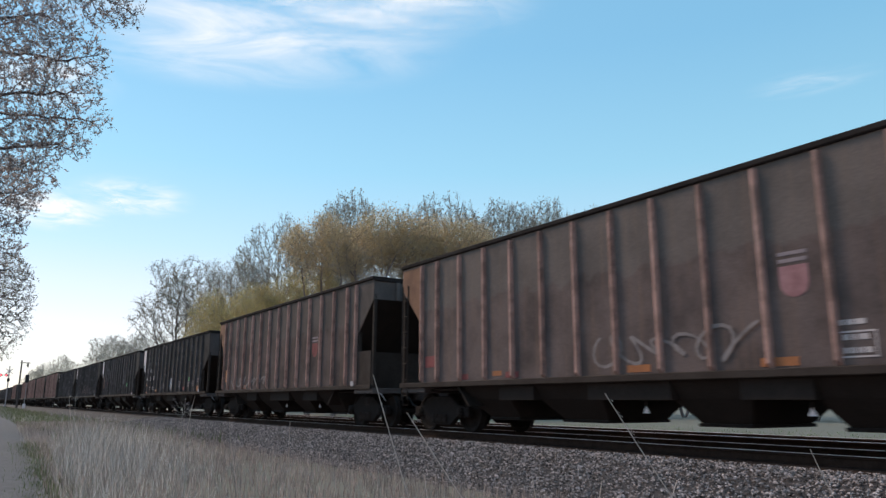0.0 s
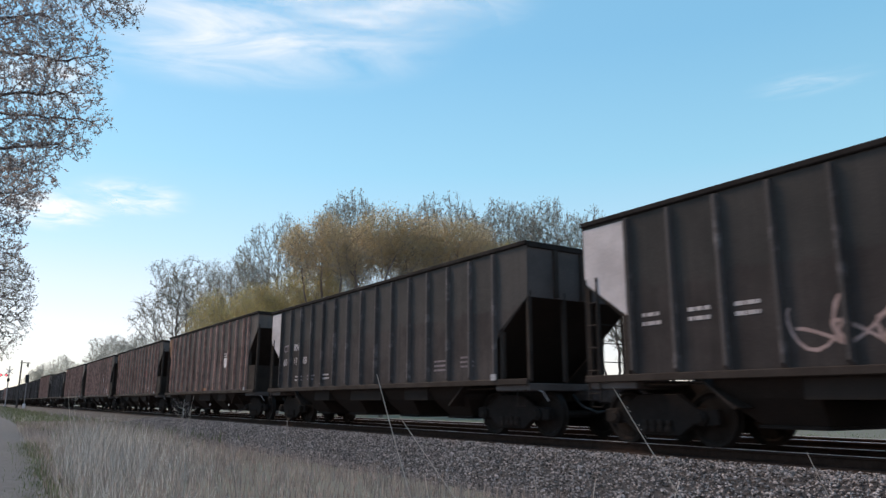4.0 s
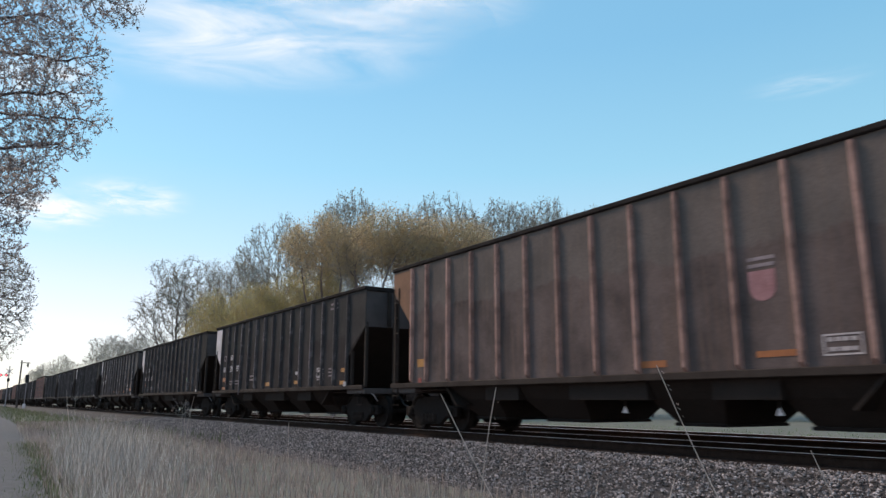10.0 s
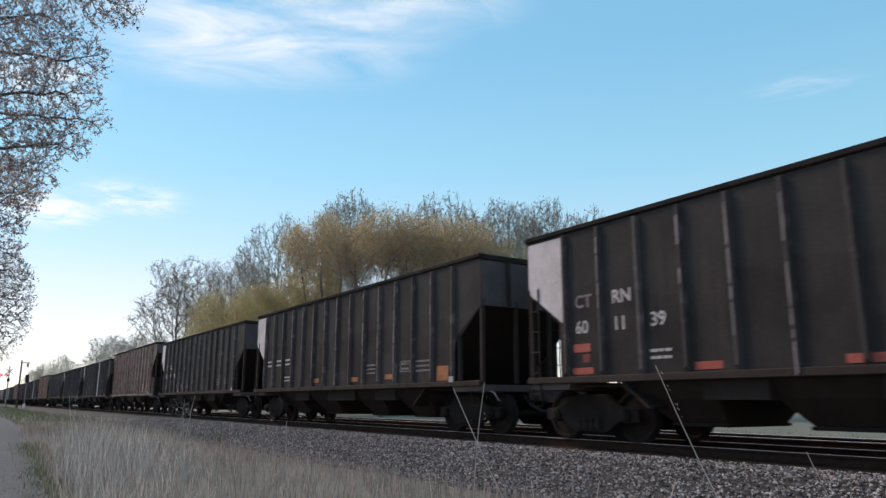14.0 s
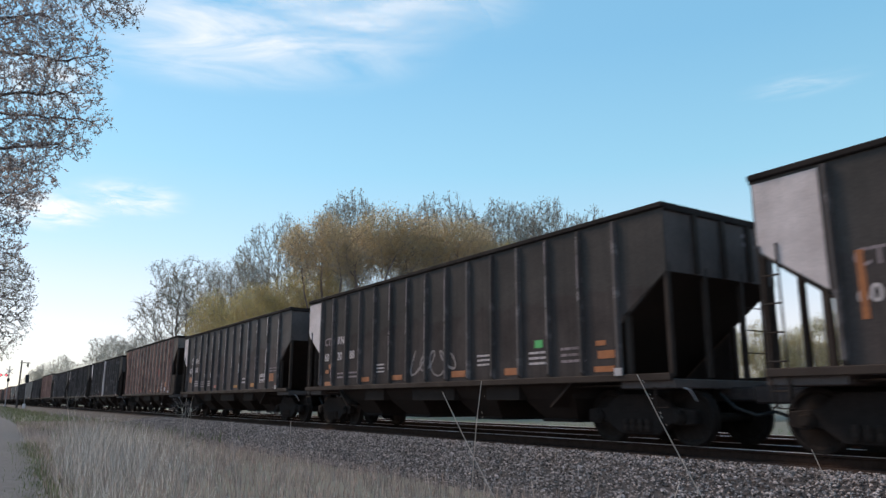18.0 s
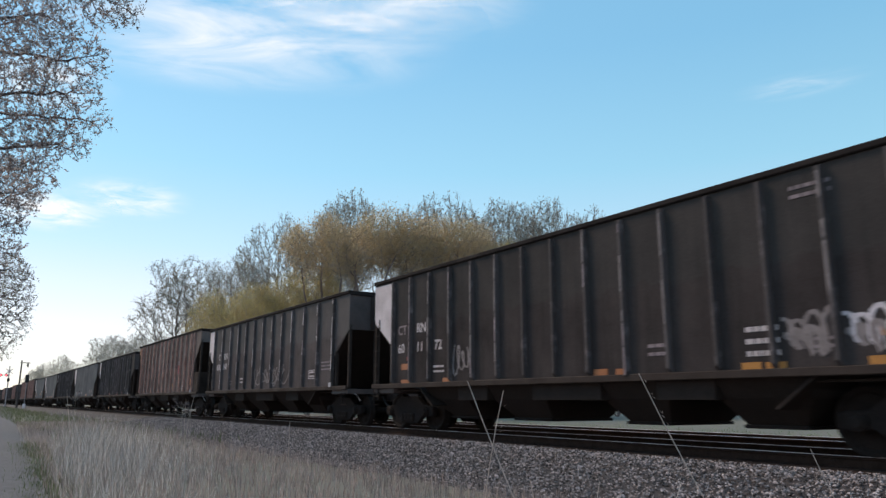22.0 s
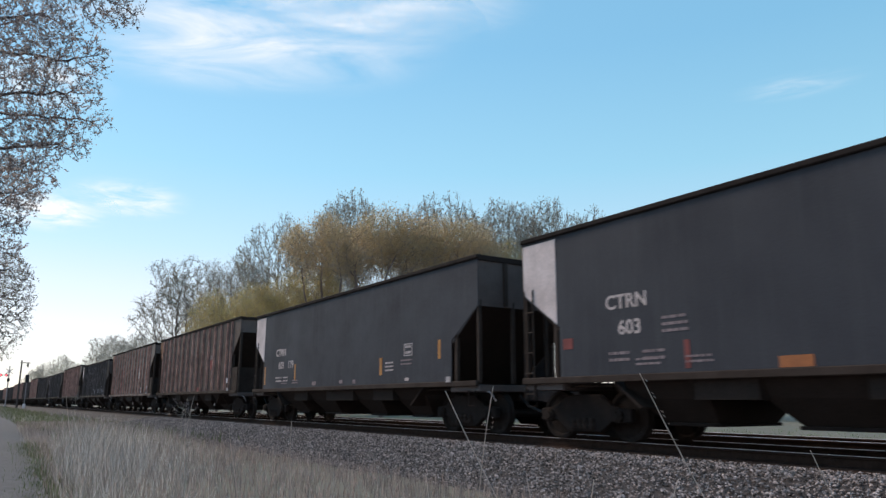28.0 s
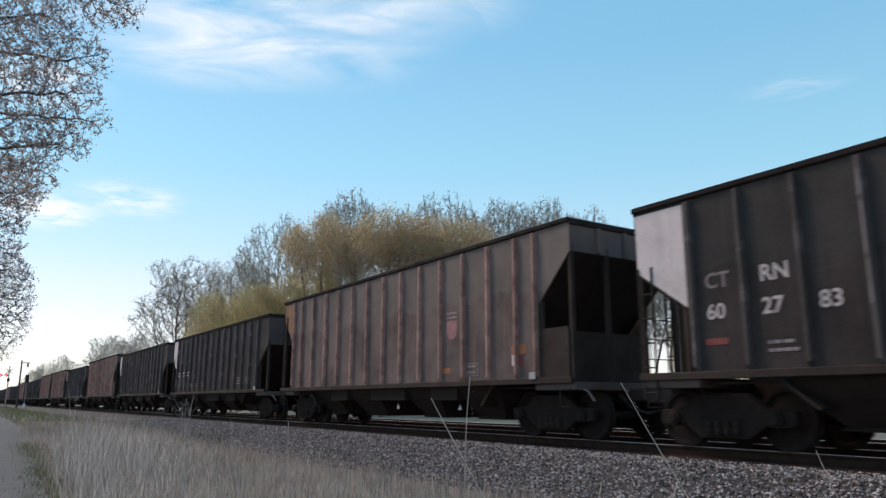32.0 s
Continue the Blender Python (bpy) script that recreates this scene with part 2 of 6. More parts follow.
# ---- mesh helpers ----
class Geo:
    """Collects vertices and faces of one mesh."""

    def __init__(self):
        self.v, self.f = [], []

    def add(self, verts, faces):
        k = len(self.v)
        self.v.extend(tuple(p) for p in verts)
        self.f.extend(tuple(i + k for i in q) for q in faces)
        return self

    def box(self, x0, x1, y0, y1, z0, z1):
        p = [(x, y, z) for z in (z0, z1) for y in (y0, y1) for x in (x0, x1)]
        return self.add(p, [(0, 2, 3, 1), (4, 5, 7, 6), (0, 1, 5, 4), (2, 6, 7, 3), (0, 4, 6, 2), (1, 3, 7, 5)])

    def prism_y(self, poly, y0, y1):
        """A polygon in x, z (counter-clockwise seen from -y) pulled from y0 to y1."""
        n = len(poly)
        p = [(x, y0, z) for x, z in poly] + [(x, y1, z) for x, z in poly]
        return self.add(p, [tuple(range(n)), tuple(range(2 * n - 1, n - 1, -1))] + [(i, i + n, (i + 1) % n + n, (i + 1) % n) for i in range(n)])

    def prism_x(self, poly, x0, x1):
        """A polygon in y, z pulled from x0 to x1."""
        n = len(poly)
        p = [(x0, y, z) for y, z in poly] + [(x1, y, z) for y, z in poly]
        return self.add(p, [tuple(range(n - 1, -1, -1)), tuple(range(n, 2 * n))] + [(i, (i + 1) % n, (i + 1) % n + n, i + n) for i in range(n)])

    def tube(self, pts, radii, n=6, caps=True):
        """A tube through points with a radius at each."""
        pts = [Vector(p) for p in pts]
        rings = []
        for i, p in enumerate(pts):
            d = (pts[min(i + 1, len(pts) - 1)] - pts[max(i - 1, 0)]).normalized()
            a = d.orthogonal().normalized() if abs(d.z) < 0.99 else Vector((1, 0, 0))
            a = (Vector((0, 0, 1)).cross(d) if abs(d.z) < 0.95 else Vector((1, 0, 0)).cross(d)).normalized()
            c = d.cross(a)
            rings.append([p + (a * math.cos(2 * math.pi * k / n) + c * math.sin(2 * math.pi * k / n)) * radii[i] for k in range(n)])
        k0 = len(self.v)
        for r in rings:
            self.v.extend(tuple(q) for q in r)
        for i in range(len(rings) - 1):
            for k in range(n):
                self.f.append((k0 + i * n + k, k0 + i * n + (k + 1) % n, k0 + (i + 1) * n + (k + 1) % n, k0 + (i + 1) * n + k))
        if caps:
            self.f.append(tuple(k0 + k for k in range(n - 1, -1, -1)))
            self.f.append(tuple(k0 + (len(rings) - 1) * n + k for k in range(n)))
        return self

    def lathe_y(self, profile, cx, cz, n=28):
        """Turns a profile of (radius, y) about an axis along y."""
        k0 = len(self.v)
        for r, y in profile:
            for k in range(n):
                a = 2 * math.pi * k / n
                self.v.append((cx + r * math.cos(a), y, cz + r * math.sin(a)))
        for i in range(len(profile) - 1):
            for k in range(n):
                self.f.append((k0 + i * n + k, k0 + (i + 1) * n + k, k0 + (i + 1) * n + (k + 1) % n, k0 + i * n + (k + 1) % n))
        return self

    def mesh(self, name, material, smooth=False, bevel=0.0):
        me = bpy.data.meshes.new(name)
        me.from_pydata(self.v, [], self.f)
        if bevel:
            bm = bmesh.new()
            bm.from_mesh(me)
            bmesh.ops.bevel(bm, geom=bm.edges[:], offset=bevel, segments=1, affect="EDGES", clamp_overlap=True)
            bm.to_mesh(me)
            bm.free()
        me.materials.append(material)
        if smooth:
            me.shade_smooth()
        return me


def part(name, geo, material, parent, label="", smooth=False, bevel=0.0):
    ob = new(name, geo.mesh(name, material, smooth, bevel) if isinstance(geo, Geo) else geo)
    ob.parent = parent
    if label:
        tagged(ob, label)
    return ob


def empty(name, m, label, category, group="", kind=""):
    ob = new(name)
    ob.empty_display_size = 0.2
    ob.matrix_world = m
    return tagged(ob, label, category, group, kind)


# ---- ground, path, track bed ----
def ground_sheet():
    g = Geo()
    xs = [-2400, -800, -300, -120, -60] + [-40 + 2 * k for k in range(26)] + [40, 120, 400, 2400]
    ysr = [-2400, -600, -150, -50, -20, -8, -4, -2, 0] + [1 + k for k in range(28)] + [36, 50, 80, 140, 300, 800, 2400]
    for y in ysr:
        for x in xs:
            z = 0.05 * noise.noise((x * 0.3, y * 0.5, 0)) if -60 < x < 20 and 1 < y < 7 else 0.0
            if y > 18:
                z += min((y - 18) * 0.012, 0.25)
            g.v.append((x, y, z))
    n = len(xs)
    for j in range(len(ysr) - 1):
        for i in range(n - 1):
            g.f.append((j * n + i, j * n + i + 1, (j + 1) * n + i + 1, (j + 1) * n + i))
    return tagged(new("ground", g.mesh("ground", M_FIELD, True)), "flat rough field of dull winter-worn grass", "ground", kind="structure")


ground_sheet()

g = Geo()
edge = []
for k in range(60):
    x = 12 - k * 1.2 - max(0, k - 30) * 6
    b = 0.62 + 0.043 * max(-x, 0) + 0.1 * noise.noise((x * 0.5, 0, 0))
    edge.append((x, b - 3.4 + 0.12 * noise.noise((x * 0.4, 3, 0)), b))
for x, a, b in edge:
    for q in range(5):
        g.v.append((x, a + (b - a) * q / 4, 0.055 + (0.02 if q in (1, 3) else 0.045 if q == 2 else -0.03)))
for k in range(len(edge) - 1):
    for q in range(4):
        a = k * 5 + q
        g.f.append((a, a + 1, a + 6, a + 5))
tagged(new("path", g.mesh("path", M_PATH, True)), "pale worn gravel path beside the railway", "path", kind="structure")


def bed(name, poly, x0, x1, label, material):
    """A ballast bank, its section in y, z, slightly lumpy along its length."""
    g = Geo()
    xs = [x0 + (x1 - x0) * k / 60 for k in range(61)] if x1 - x0 < 80 else [x0, -200, -120, -80, -60, -50] + [-45 + k for k in range(70)] + [60, x1]
    for x in xs:
        for y, z in poly:
            w = 0.05 * noise.noise((x * 0.9, y * 2, 5)) if 0.05 < z < 0.5 else 0
            g.v.append((x, y + w, z))
    n = len(poly)
    for i in range(len(xs) - 1):
        for k in range(n - 1):
            a = i * n + k
            g.f.append((a, a + n, a + n + 1, a + 1))
    return tagged(new(name, g.mesh(name, material)), label, "ballast", kind="structure")


BED = [(6.3, -0.05), (6.9, 0.06), (7.6, 0.24), (8.5, 0.42), (9.1, 0.44), (12.2, 0.44), (12.6, 0.42), (13.3, 0.4), (16.9, 0.42), (17.6, 0.36), (19.2, -0.05)]
bed("ballast_bank", [q for q in BED if q[0] < 9.2] + [(9.28, 0.44)], -420, 200, "grey crushed-stone ballast bank under the near track", M_BALLAST)
bed("track_bed", [(9.28, 0.44), (12.2, 0.44), (12.6, 0.42), (13.3, 0.4), (14.0, 0.41), (16.9, 0.42)], -420, 200, "soot-blackened ballast between and under the rails", M_SOOT)
bed("far_bank", [(16.9, 0.42), (17.6, 0.36), (19.2, -0.05)], -420, 200, "grey ballast shoulder of the far track", M_BALLAST)


def bed_z(y):
    for (a, za), (b, zb) in zip(BED, BED[1:]):
        if a <= y <= b:
            return za + (zb - za) * (y - a) / (b - a)
    return 0.0


def stones():
    """Loose ballast stones on the near slope, one joined mesh."""
    rng = np.random.default_rng(11)
    base = np.array([(1, 0, 0), (-0.9, 0.2, 0.1), (0.1, 1, 0), (0, -1, 0.15), (0.1, 0.1, 0.85), (0, 0, -0.7)])
    tri = np.array([(0, 2, 4), (2, 1, 4), (1, 3, 4), (3, 0, 4), (2, 0, 5), (1, 2, 5), (3, 1, 5), (0, 3, 5)])
    n = 62000
    x = 3.5 - 46 * rng.random(n) ** 1.45
    y = 6.35 + 2.93 * rng.random(n)
    keep = rng.random(n) < np.clip((y - 6.2) / 0.6, 0.08, 1)
    x, y = x[keep], y[keep]
    n = len(x)
    zb = np.interp(y, [p[0] for p in BED], [p[1] for p in BED])
    size = 0.014 + 0.02 * rng.random(n) ** 1.6
    a = rng.random(n) * 6.283
    v = base[None] * size[:, None, None] * (0.65 + 0.7 * rng.random((n, 6, 1))) * np.array([1, 0.8, 0.75])
    tilt = (rng.random((n, 1)) - 0.5) * 1.6
    vx, vz = v[..., 0] * np.cos(tilt) - v[..., 2] * np.sin(tilt), v[..., 0] * np.sin(tilt) + v[..., 2] * np.cos(tilt)
    ca, sa = np.cos(a)[:, None], np.sin(a)[:, None]
    p = np.stack([vx * ca - v[..., 1] * sa + x[:, None], vx * sa + v[..., 1] * ca + y[:, None], vz + (zb + 0.012 + 0.02 * rng.random(n))[:, None]], -1)
    f = (tri[None] + 6 * np.arange(n)[:, None, None]).reshape(-1, 3)
    me = bpy.data.meshes.new("ballast_stones")
    me.from_pydata(p.reshape(-1, 3).tolist(), [], f.tolist())
    me.materials.append(M_STONE)
    tagged(new("ballast_stones", me), "loose grey and white crushed stones on the bank", "stones", kind="stuff")


stones()


def track(name, yc, label, x_far, near_ties):
    tr = empty(name, pose(0, 0, 0), label, "railway track", kind="structure")
    rz = RAIL_Z if yc < 12 else RAIL_Z - 0.03
    for s in (-1, 1):
        y = yc + s * 0.7525
        prof = [(-0.07, -0.17), (0.07, -0.17), (0.07, -0.155), (0.012, -0.14), (0.012, -0.045), (0.035, -0.035), (0.035, -0.003), (-0.035, -0.003), (-0.035, -0.035), (-0.012, -0.045), (-0.012, -0.14), (-0.07, -0.155)]
        r = part("rail", Geo().prism_x([(y + a, rz + b) for a, b in prof], x_far, 60), M_RAIL, tr, "rusty steel rail with a polished head")
        part("rail_head", Geo().prism_x([(y - 0.026, rz - 0.008), (y + 0.026, rz - 0.008), (y + 0.026, rz - 0.001), (y + 0.02, rz + 0.002), (y - 0.02, rz + 0.002), (y - 0.026, rz - 0.001)], x_far, 60), M_RAILTOP, r, "polished running surface, sky sheen put into its pale colour")
    tie_me = Geo().box(-0.11, 0.11, -1.3, 1.3, -0.1, 0.075).mesh("tie", M_TIE, bevel=0.012)
    rest = Geo()
    rr = random.Random(3)
    k, x = 0, 8.0
    while x > -120:
        if k < near_ties:
            t = part("tie", tie_me, None, tr)
            t.matrix_basis = pose(x + rr.uniform(-0.03, 0.03), yc + rr.uniform(-0.05, 0.05), rz - 0.245, 0, 0, rr.uniform(-1.5, 1.5))
        else:
            rest.box(x - 0.11, x + 0.11, yc - 1.3, yc + 1.3, rz - 0.3, rz - 0.17)
        x -= 0.52
        k += 1
    ob = part("tie_row", rest, M_TIE, tr)
    ob["kind"] = "stuff"
    return tr


track("near_track", TRACK_Y, "railway track of dark sleepers and steel rails", -400, 110)
track("far_track", TRACK_Y + 4.3, "second railway track beyond the train", -400, 60)


# ---- hopper cars ----
W = 1.50        # half width over the side sheets


def bogie(parent, xc):
    """A two-axle freight bogie; its space has the wheels' mid point at its origin."""
    b = part("bogie", Geo().box(-0.2, 0.2, -1.05, 1.05, 0.42, 0.72), M_FRAME, parent, "grimy cast-steel two-axle bogie", bevel=0.02)
    b.matrix_basis = pose(xc, 0, 0)
    for s in (-1, 1):
        y = s * 1.0
        sf = Geo()
        sf.prism_y([(-1.18, 0.36), (-0.98, 0.33), (-0.72, 0.36), (-0.42, 0.16), (0.42, 0.16), (0.72, 0.36), (0.98, 0.33), (1.18, 0.36), (1.18, 0.58), (0.75, 0.62), (0.42, 0.84), (-0.42, 0.84), (-0.75, 0.62), (-1.18, 0.58)], y - 0.07, y + 0.07)
        part("side_frame", sf, M_FRAME, b, bevel=0.018)
        sp = Geo()
        for dx in (-0.24, -0.08, 0.08, 0.24):
            sp.tube([(dx, y + s * 0.09, 0.22 + 0.05 * q) for q in range(5)], [0.055, 0.066, 0.055, 0.066, 0.055], 8)
        part("spring_nest", sp, M_UNDER, b)
        for dx in (-0.89, 0.89):
            c = Geo().lathe_y([(0.0, y + s * 0.17), (0.07, y + s * 0.17), (0.085, y + s * 0.14), (0.12, y + s * 0.13), (0.12, y - s * 0.02), (0.0, y - s * 0.02)], dx, 0.457, 14)
            part("axle_box", c, M_WHEEL, b)
    for dx in (-0.89, 0.89):
        w = Geo()
        for s in (-1, 1):
            y = s * 0.7525
            w.lathe_y([(0.09, y - s * 0.09), (0.12, y - s * 0.05), (0.36, y - s * 0.02), (0.4, y - s * 0.065), (0.485, y - s * 0.065), (0.485, y - s * 0.04), (0.46, y - s * 0.025), (0.455, y + s * 0.065), (0.4, y + s * 0.065), (0.36, y + s * 0.02), (0.13, y + s * 0.05), (0.1, y + s * 0.1), (0.0, y + s * 0.1)], 0, 0, 26)
        w.tube([(0, -0.9, 0), (0, 0.9, 0)], [0.08, 0.08], 10)
        ws = part("wheelset", w, M_WHEEL, b, "steel wheels on their axle", smooth=False)
        ws.matrix_basis = pose(dx, 0, 0.457)
        WHEELS.append(ws)
    return b


RIB_X = {"brown": [1.02] + [1.72 + 0.946 * k for k in range(13)] + [13.68], "black": [1.11 + 0.893 * k for k in range(15)], "plate": [1.0, 2.2, 3.35, 4.39, 5.36, 6.35, 7.34, 8.35, 9.33, 10.28, 11.34, 12.5, 13.66], "navy": []}


def hopper_car(kind):
    """One open hopper car in its own space: x from its rear end, y = 0 on the track's centre, z = 0 on the rail tops."""
    top = 4.19 if kind == "brown" else 3.97
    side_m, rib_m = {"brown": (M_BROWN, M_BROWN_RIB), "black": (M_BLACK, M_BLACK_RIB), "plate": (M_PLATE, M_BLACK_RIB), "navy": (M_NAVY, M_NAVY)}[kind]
    L, sill = CAR_LEN, 1.1
    e, mid, low = (0.95, 3.53, 2.58) if kind == "brown" else (1.05, 2.8, 2.1)
    car = empty("hopper_car", pose(0, 0, 0), "open steel hopper car", "railway car", "hopper cars of the coal train")
    for s in (-1, 1):
        poly = [(e, sill), (L - e, sill), (L - e, low), (L, mid), (L, top - 0.02), (0, top - 0.02), (0, mid), (e, low)]
        g = Geo().prism_y(poly, s * W - 0.008, s * W + 0.008)
        part("side_sheet", g, side_m, car)
        part("top_chord", Geo().box(-0.03, L + 0.03, s * W - 0.06, s * W + 0.08, top - 0.1, top), M_CHORD, car, "dark rolled top rail", bevel=0.02)
        part("side_sill", Geo().box(0.0, L, s * (W + 0.035) - 0.04, s * (W + 0.035) + 0.04, sill - 0.06, sill + 0.06), M_APRON, car, bevel=0.012)
        for x in RIB_X[kind]:
            w = 0.046 if kind != "navy" else 0.03
            d = 0.095 if kind != "navy" else 0.02
            y0, y1 = sorted((s * (W + 0.006), s * (W + d)))
            yo = s * (W + d)
            yi = s * (W + 0.006)
            zt, zb = top - 0.14, sill + 0.05
            p = [(x - w, yi, zb), (x + w, yi, zb), (x + w * 0.6, yo, zb + 0.08), (x - w * 0.6, yo, zb + 0.08), (x - w, yi, zt), (x + w, yi, zt), (x + w * 0.6, yo, zt), (x - w * 0.6, yo, zt)]
            fc = [(0, 1, 2, 3), (4, 7, 6, 5), (0, 4, 5, 1), (1, 5, 6, 2), (2, 6, 7, 3), (3, 7, 4, 0)]
            g = Geo().add(p, fc if s > 0 else [q[::-1] for q in fc])
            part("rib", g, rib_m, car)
        # coloured end panel: rear end on the near side, front end on the far side
        q = [(0.03, mid + 0.03), (e - 0.05, low + 0.05), (e - 0.05, top - 0.15), (0.03, top - 0.15)]
        if s > 0:
            q = [(L - x, z) for x, z in q[::-1]]
        part("end_panel", Geo().prism_y(q, s * (W + 0.014) - 0.005, s * (W + 0.014) + 0.005), M_RUST if kind == "brown" else M_WHITE, car,
             "orange rusty end panel" if kind == "brown" else "off-white painted end panel")
        y0, y1 = sorted((s * (W - 0.02), s * (W + 0.01)))
        if kind == "brown":
            if s < 0:
                part("side_apron", Geo().box(L - e + 0.01, L - 0.1, y0, y1, sill + 0.03, 2.1), M_APRON, car, "dusty low apron plate")
    for end in (0, 1):
        def X(v):
            return v if end == 0 else L - v

        def bx(gg, x0, x1, *r):
            a, b = sorted((X(x0), X(x1)))
            return gg.box(a, b, *r)
        part("end_sheet", bx(Geo(), 0.0, 0.03, -W + 0.01, W - 0.01, mid, top - 0.02), M_BLACK_END if kind != "brown" else M_BROWN, car)
        pl = [(X(0.0), mid), (X(0.04), mid), (X(2.95), 0.62), (X(2.9), 0.6)]
        g = Geo().prism_y(pl if end == 0 else pl[::-1], -W + 0.02, W - 0.02)
        part("slope_sheet", g, M_UNDER, car, "dark sloping end floor")
        part("end_beam", bx(Geo(), -0.04, 0.04, -W, W, top - 0.14, top - 0.01), M_CHORD, car, bevel=0.015)
        for y in (-0.75, 0.0, 0.75):
            part("end_stiffener", bx(Geo(), -0.06, 0.0, y - 0.05, y + 0.05, mid + 0.02, top - 0.14), M_APRON if kind != "brown" else M_BROWN, car)
        for y in (-1.44, -0.5, 0.5, 1.44):
            part("end_post", bx(Geo(), 0.0, 0.09, y - 0.045, y + 0.045, sill, mid + 0.15), M_APRON, car, bevel=0.01)
        for y in (-1.44, 1.44):
            g = Geo()
            pl = [(X(0.86), sill), (X(0.96), sill), (X(0.96), low + 0.1), (X(0.86), low + 0.12)]
            part("body_post", g.prism_y(pl if end == 0 else pl[::-1], y - 0.04, y + 0.04), M_APRON, car)
        if end == 1 and kind in ("black", "plate"):
            nb = Geo()
            for z in (3.62, 3.46):
                for y in (0.6, 0.76, 0.98, 1.1):
                    nb.box(L + 0.002, L + 0.008, y, y + 0.1, z, z + 0.07)
            tagged(part("notice", nb, M_FADED, car, "faded white lettering on the end sheet"), kind="stuff")
        if kind == "brown":
            part("end_bulkhead", bx(Geo(), 0.88, 0.91, -W + 0.03, W - 0.03, 1.07, 2.12), M_APRON, car, "dusty low cross plate")
        part("end_platform", bx(Geo(), -0.02, 1.1, -W, W, 0.92, 1.07), M_BLACK_END, car, "dusty steel end platform", bevel=0.015)
        lad = Geo()
        ya = -W - 0.03 if end == 0 else W + 0.03
        for xo in (0.05, 0.32):
            lad.tube([(X(xo), ya, 0.75), (X(xo), ya, mid + 0.1)], [0.018, 0.018], 6)
        for k in range(8):
            z = 0.85 + k * 0.4
            if z > mid:
                break
            lad.tube([(X(0.03), ya, z), (X(0.34), ya, z)], [0.013, 0.013], 6)
        part("ladder", lad, M_APRON, car)
        gr = Geo()
        for z in (1.55, 1.95, 2.35):
            gr.tube([(X(0.02), 0.5, z), (X(0.02), 1.44, z)], [0.011, 0.011], 6)
        part("handrail", gr, M_UNDER, car)
        cp = Geo()
        bx(cp, -0.5, 0.3, -0.11, 0.11, 0.72, 0.95)
        bx(cp, -0.82, -0.5, -0.17, 0.13, 0.68, 0.98)
        part("coupler", cp, M_COUPLER, car, "rusty knuckle coupler", bevel=0.03)
        ho = Geo()
        ho.tube([(X(0.0), -0.35, 0.85), (X(-0.25), -0.33, 0.62), (X(-0.55), -0.22, 0.5), (X(-0.8), -0.1, 0.56)], [0.028] * 4, 8)
        part("air_hose", ho, M_DARKBOX, car, smooth=True)
        for y in (-W - 0.02, W + 0.02):
            st = Geo().tube([(X(0.1), y, 0.95), (X(0.1), y, 0.62), (X(0.36), y, 0.62), (X(0.36), y, 0.95)], [0.014] * 4, 6)
            part("stirrup", st, M_UNDER, car)
        tc = 1.15 if end == 0 else L - 1.15
        bogie(car, tc)
    part("centre_sill", Geo().box(0.2, L - 0.2, -0.2, 0.2, 0.72, 1.05), M_UNDER, car)
    for x0, x1 in ((3.95, 5.05), (6.55, 8.4), (9.65, 10.75)):
        part("cross_ridge", Geo().box(x0, x1, -1.42, 1.42, 0.74, 1.1), M_UNDER, car)
    for x0, x1, f0, f1 in ((2.5, 4.1, 2.9, 3.9), (4.95, 6.75, 5.3, 6.45), (8.2, 9.75, 8.5, 9.4), (10.6, L - 2.5, 10.85, L - 2.9)):
        g = Geo()
        t = [(x0, -W + 0.03, 1.12), (x1, -W + 0.03, 1.12), (x1, W - 0.03, 1.12), (x0, W - 0.03, 1.12)]
        m_ = [(x0 + 0.05, -1.2, 0.76), (x1 - 0.05, -1.2, 0.76), (x1 - 0.05, 1.2, 0.76), (x0 + 0.05, 1.2, 0.76)]
        b_ = [(f0, -0.8, 0.37), (f1, -0.8, 0.37), (f1, 0.8, 0.37), (f0, 0.8, 0.37)]
        g.add(t + m_ + b_, [(k + r, (k + 1) % 4 + r, (k + 1) % 4 + r + 4, k + r + 4)[::-1] for r in (0, 4) for k in range(4)] + [(8, 11, 10, 9)])
        bay = part("hopper_bay", g, M_UNDER, car, "sooty discharge hopper under the car")
        d = Geo().box(f0 - 0.04, f1 + 0.04, -0.86, 0.86, 0.32, 0.375)
        part("discharge_gate", d, M_FRAME, bay, bevel=0.01)
    br = Geo().tube([(5.0, -0.62, 0.82), (5.9, -0.62, 0.82)], [0.16, 0.16], 14)
    part("brake_cylinder", br, M_UNDER, car, smooth=False)
    pp = Geo().tube([(0.4, -1.3, 0.98), (L - 0.4, -1.3, 0.98)], [0.02, 0.02], 6)
    part("brake_pipe", pp, M_UNDER, car)
    # Gleam along the lever is put into its pale colour.
    part("uncoupling_lever", Geo().tube([(L - 0.05, -1.3, 0.95), (L + 0.1, -1.25, 0.9), (L + 0.15, -1.15, 0.72)], [0.012, 0.014, 0.012], 6), M_SHINE, car, "bent steel lever, gleam put into its pale colour")
    sh = Geo().box(L - 1.15, L - 0.98, -W - 0.1, -W - 0.085, 1.14, 1.27)
    part("bare_patch", sh, M_SHINE, car, "bare bright metal jacking pad")
    # White plates and hangers added for the bright ground through gaps between bays.
    for x in (7.71, 10.58) if kind == "brown" else ():
        part("tag", Geo().prism_y([(x - 0.065, 0.52), (x + 0.065, 0.52), (x, 0.64)], -1.22, -1.2), M_STRIPE, car, "small white plate standing in for a bright gap")
